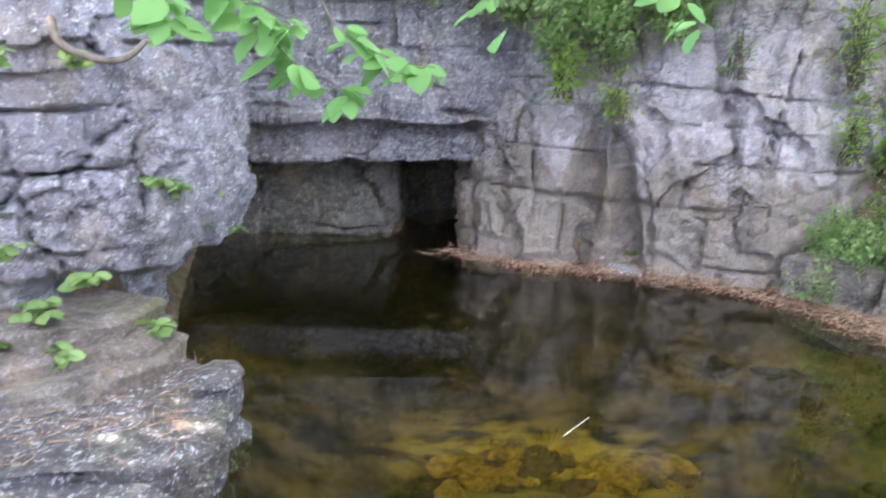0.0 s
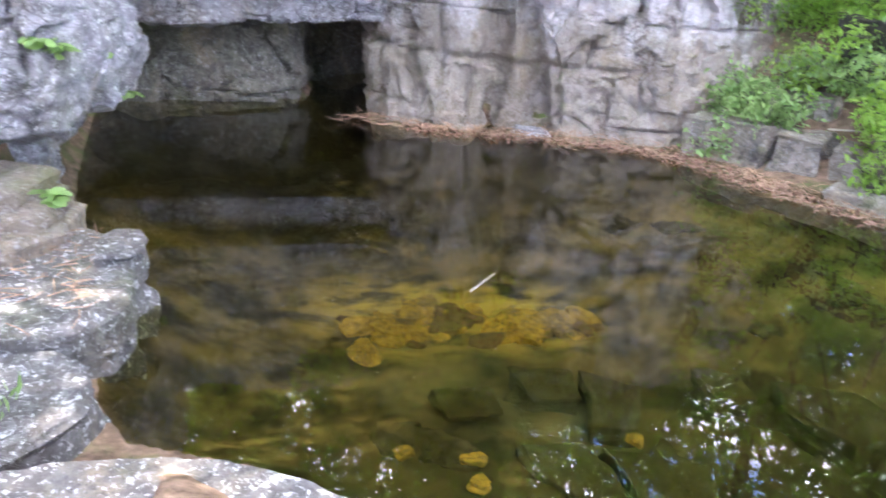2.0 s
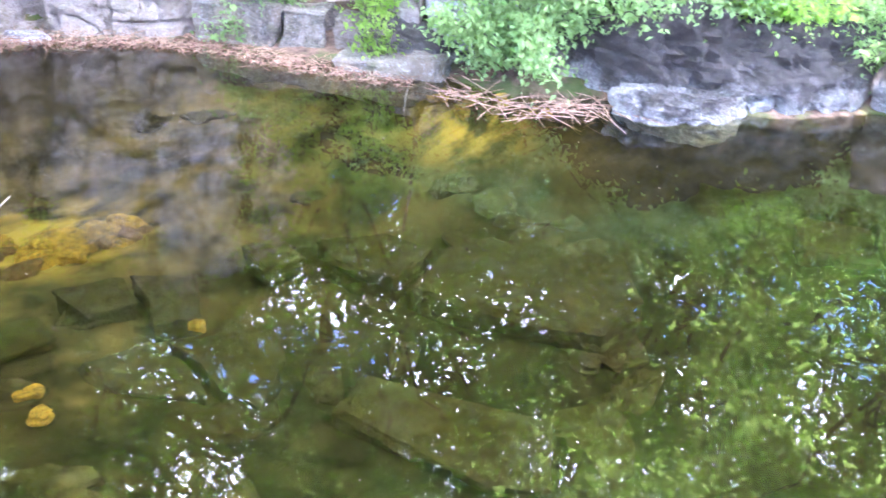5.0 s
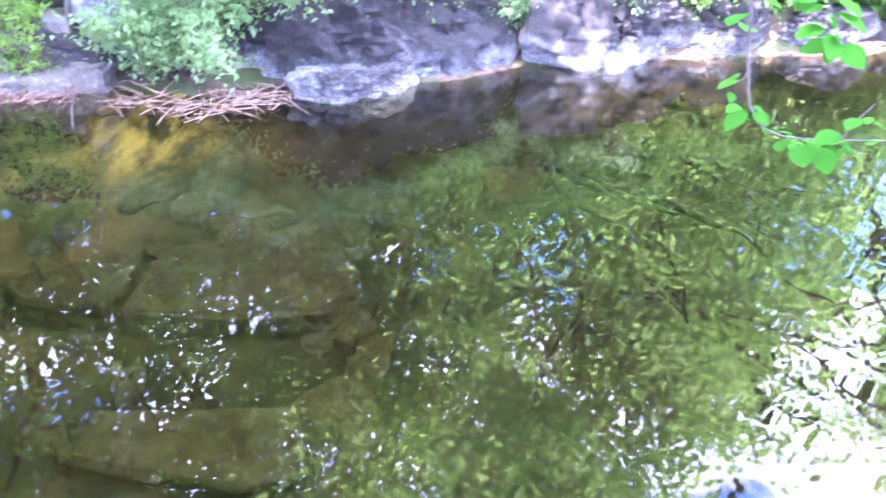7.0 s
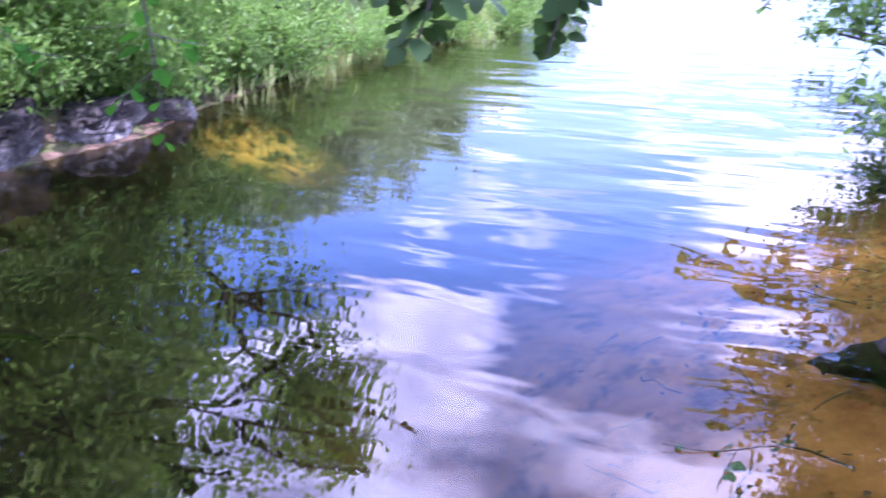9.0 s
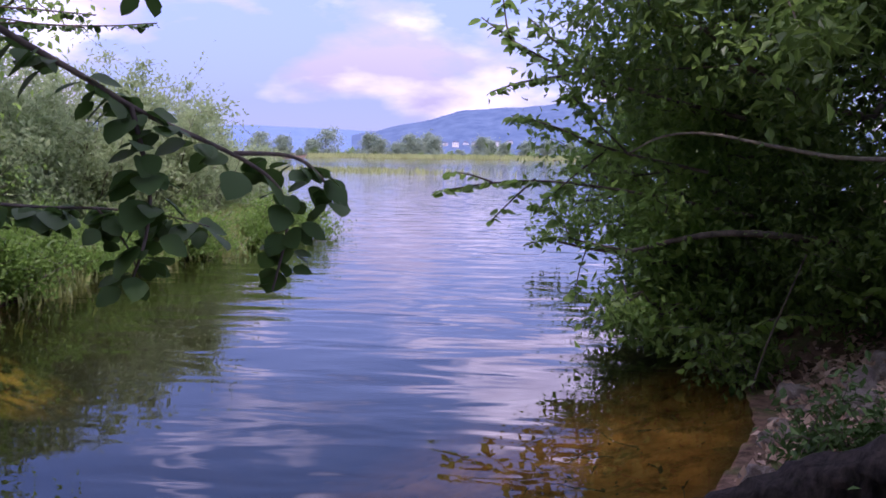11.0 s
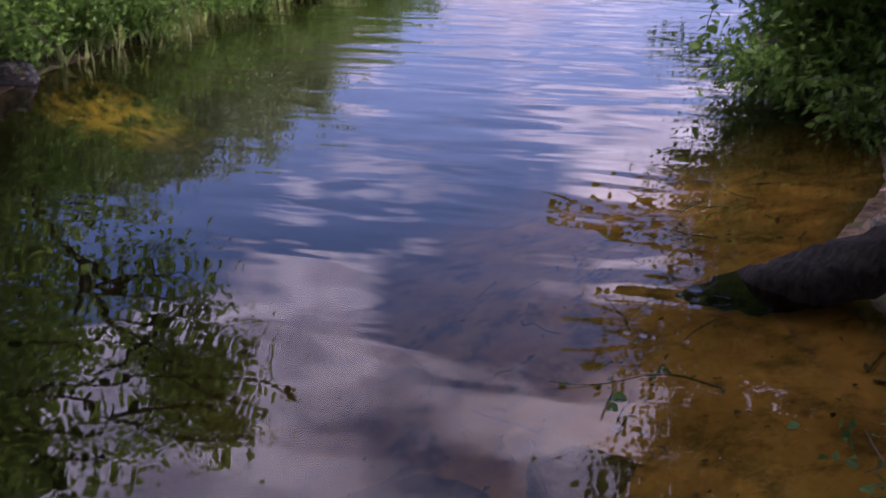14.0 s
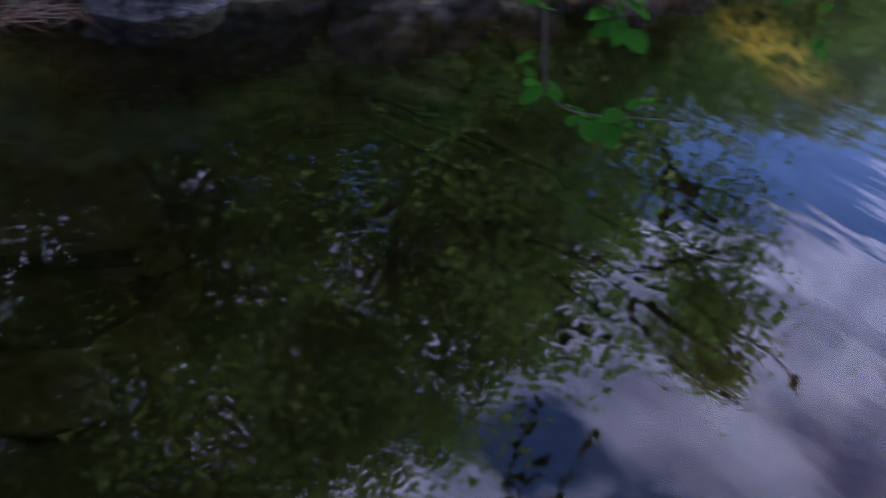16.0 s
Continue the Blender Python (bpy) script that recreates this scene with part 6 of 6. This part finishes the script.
for i, (st, n, r) in enumerate([
    ([[(3.6, -7.7, 1.4), (4.6, -7.1, 1.62), (5.6, -6.9, 1.7), (6.4, -6.9, 1.62), (7.15, -6.9, 1.5)], [(5.6, -6.9, 1.7), (5.9, -6.85, 1.45), (6.1, -6.8, 1.25)], [(6.2, -6.9, 1.65), (6.6, -6.85, 1.75), (6.9, -6.85, 1.72)]], 120, 0.02),
    ([[(3.8, -7.8, 2.3), (4.8, -7.2, 2.6), (5.7, -6.95, 2.95), (6.4, -6.9, 3.4)], [(5.2, -7.1, 2.75), (5.8, -6.9, 2.7), (6.2, -6.85, 2.6)], [(4.9, -7.1, 2.6), (5.3, -6.9, 3.0), (5.7, -6.9, 3.3)], [(5.7, -6.95, 2.95), (6.0, -6.9, 3.1), (6.1, -6.9, 3.6)]], 190, 0.025),
    ([[(4.0, -7.5, 1.8), (4.8, -7.0, 2.0), (5.4, -6.9, 2.25), (5.9, -6.85, 2.35)], [(4.8, -7.0, 2.0), (5.1, -6.9, 1.75), (5.4, -6.85, 1.5)], [(4.6, -7.1, 1.95), (4.9, -6.9, 2.3), (5.2, -6.85, 2.6)]], 190, 0.02),
    ([[(4.43, -6.92, 1.06), (4.9, -6.9, 1.1), (5.3, -6.9, 1.15), (5.7, -6.85, 1.0)], [(4.9, -6.9, 1.1), (5.0, -6.88, 0.8), (5.0, -6.85, 0.55)], [(5.1, -6.9, 1.12), (5.3, -6.85, 1.4), (5.6, -6.8, 1.45)]], 90, 0.012),
    ([[(3.3, -7.2, 0.3), (3.5, -6.9, 0.35), (3.7, -6.55, 0.12)], [(3.4, -7.1, 0.3), (3.6, -6.8, 0.5), (3.9, -6.6, 0.45)], [(3.3, -7.2, 0.3), (3.2, -6.9, 0.5), (3.3, -6.6, 0.5)]], 60, 0.008),
    ([[(2.6, -7.6, 0.5), (2.5, -7.1, 0.9), (2.6, -6.75, 1.0)], [(2.5, -7.2, 0.8), (2.2, -6.9, 1.0), (2.0, -6.7, 1.05)], [(2.6, -7.4, 0.6), (2.9, -7.0, 0.7), (3.1, -6.7, 0.6)]], 70, 0.008),
    ([[(1.9, -7.4, 0.7), (1.8, -7.0, 1.3), (1.9, -6.7, 1.5)], [(1.8, -7.1, 1.1), (1.5, -6.8, 1.2), (1.4, -6.5, 1.1)], [(1.9, -7.2, 1.0), (2.2, -6.9, 1.35), (2.4, -6.7, 1.45)]], 70, 0.008)]):
    twig(st, SUNNY, n, "leafy bough coloured as sunlit before the dark thicket", 900 + i, r, group="boughs of the sandy bank", hang=0.5)
twig([[(1.75, -2.95, -0.03), (1.95, -2.82, 0.0), (2.02, -2.5, 0.0), (2.14, -2.34, 0.02)], [(2.0, -2.6, 0.0), (1.85, -2.35, 0.01)]], ALDER, 16, "dead leafy twig lying in the shallow water", 910, 0.006, name="branch", category="branch", group="", hang=0.05)
# bare branches sunk in the pool
for i, pts in enumerate([[(5.3, 0.9, -0.28), (4.76, 0.7, -0.24), (4.45, 0.29, -0.2), (4.3, 0.1, -0.18)], [(5.3, 0.85, -0.27), (5.17, 0.64, -0.25), (4.88, 0.06, -0.2), (4.54, -0.24, -0.15), (4.54, -0.39, -0.15), (4.23, -0.5, -0.12)], [(5.1, 0.75, -0.25), (4.8, 0.2, -0.2), (4.62, -0.01, -0.16)]]):
    stick("branch", pts, 0.04, 0.014, M_LOG, "dark bare branch sunk in the pool", seed=i, group="sunken branches")

# herbs rooted in the rock wall and on the ledge
for i, (x, y, z, n, h) in enumerate([(-0.62, 4.42, 1.12, 12, 0.10), (-0.5, 4.72, 1.05, 10, 0.10), (-1.05, 4.12, 0.72, 12, 0.10), (-1.22, 4.05, 0.60, 14, 0.12), (-1.35, 4.0, 0.48, 10, 0.10),
                                      (-1.3, 3.95, 0.92, 8, 0.1), (-0.72, 4.2, 0.45, 8, 0.08), (-1.1, 3.95, 0.42, 9, 0.1), (-0.42, 5.2, 0.72, 6, 0.07), (-0.95, 4.05, 1.75, 10, 0.1), (-1.3, 3.95, 1.75, 10, 0.1)]):
    rr = np.random.RandomState(800 + i)
    st = [[(x, y, z)] + [(x + rr.normal() * h * 0.4, y - abs(rr.normal()) * h * 0.6, z + rr.uniform(0.3, 1.0) * h)] for _ in range(4)]
    st = [[a, tuple((np.array(a) + np.array(b)) / 2 + (0, 0, 0.02)), b] for a, b in st]
    twig(st, HERB, int(n * 3.6), "small green herb growing from a crack in the rock", 800 + i, 0.0015, M_LEAF, "herb", "plant", "herbs on the rock", 0.1, 0.005)
rr = np.random.RandomState(5)
gx = np.stack([rr.normal(-0.95, 0.10, 160), rr.normal(2.75, 0.07, 160)], 1)
v, f = leaves(np.column_stack([gx, np.full(160, 0.21)]), 0.10, rr, 0.0, 0.06, np.stack([rr.normal(size=160) * 0.8, rr.normal(size=160) * 0.8, np.ones(160) * 1.6], 1), 0.0)
tagged(part_np("grass_tuft", v, f, M_LEAF_PALE), "small green grass tuft on the stone ledge", "grass", kind="stuff")

# creepers hanging from the cliff top
for i, (x, y, z, sx, h, n, lf) in enumerate([(2.35, 6.70, 2.2, 0.45, 0.5, 2600, 0.06), (2.75, 6.45, 2.3, 0.45, 0.5, 2800, 0.06), (2.5, 6.55, 1.75, 0.2, 0.45, 700, 0.05), (2.55, 6.50, 1.4, 0.10, 0.30, 260, 0.045), (3.25, 6.2, 2.5, 0.5, 0.3, 1100, 0.06), (3.65, 5.95, 2.35, 0.3, 0.4, 500, 0.05), (4.25, 5.98, 1.7, 0.16, 0.7, 380, 0.05), (3.35, 6.15, 1.75, 0.08, 0.3, 120, 0.04), (1.6, 6.95, 2.4, 0.35, 0.4, 1100, 0.06), (4.3, 5.95, 1.1, 0.14, 0.4, 240, 0.05), (2.45, 6.58, 1.95, 0.35, 0.45, 1800, 0.06), (2.9, 6.35, 2.05, 0.35, 0.35, 1500, 0.06), (1.0, 7.05, 2.3, 0.4, 0.3, 700, 0.06), (1.75, 6.75, 2.15, 0.35, 0.5, 1500, 0.06), (2.05, 6.6, 1.85, 0.25, 0.45, 1100, 0.06), (2.15, 6.55, 1.55, 0.14, 0.35, 420, 0.05), (3.0, 6.2, 2.3, 0.35, 0.4, 1500, 0.06)]):
    e = bush((x, y, z), (sx, sx * 0.45, h), "green creeper hanging from the cliff top", M_LEAF_PALE if i % 3 else M_LEAF, seed=260 + i, stems=12, n_leaf=n, leaf=lf, clump=0.07, name="creeper", category="creeper", group="creepers on the cliff", toward=(-0.1, -0.12))

# pollen and seed specks drifting on the pool
rr = np.random.RandomState(6)
sp = []
for _ in range(150):
    x, y = rr.uniform(0.3, 4.5), rr.uniform(0.5, 6.2)
    if ground_z(x, y) < -0.05:
        a, l = rr.uniform(0, 6.28), rr.uniform(0.003, 0.009)
        sp.append(tube(np.array([[x, y, 0.003], [x + l * math.cos(a), y + l * math.sin(a), 0.004]]), [0.002, 0.0015], 5))
v, f = join(sp)
tagged(part_np("pollen_specks", v, f, M_BARK_PALE), "pale specks of seed fluff drifting on the pool", "specks", kind="stuff")
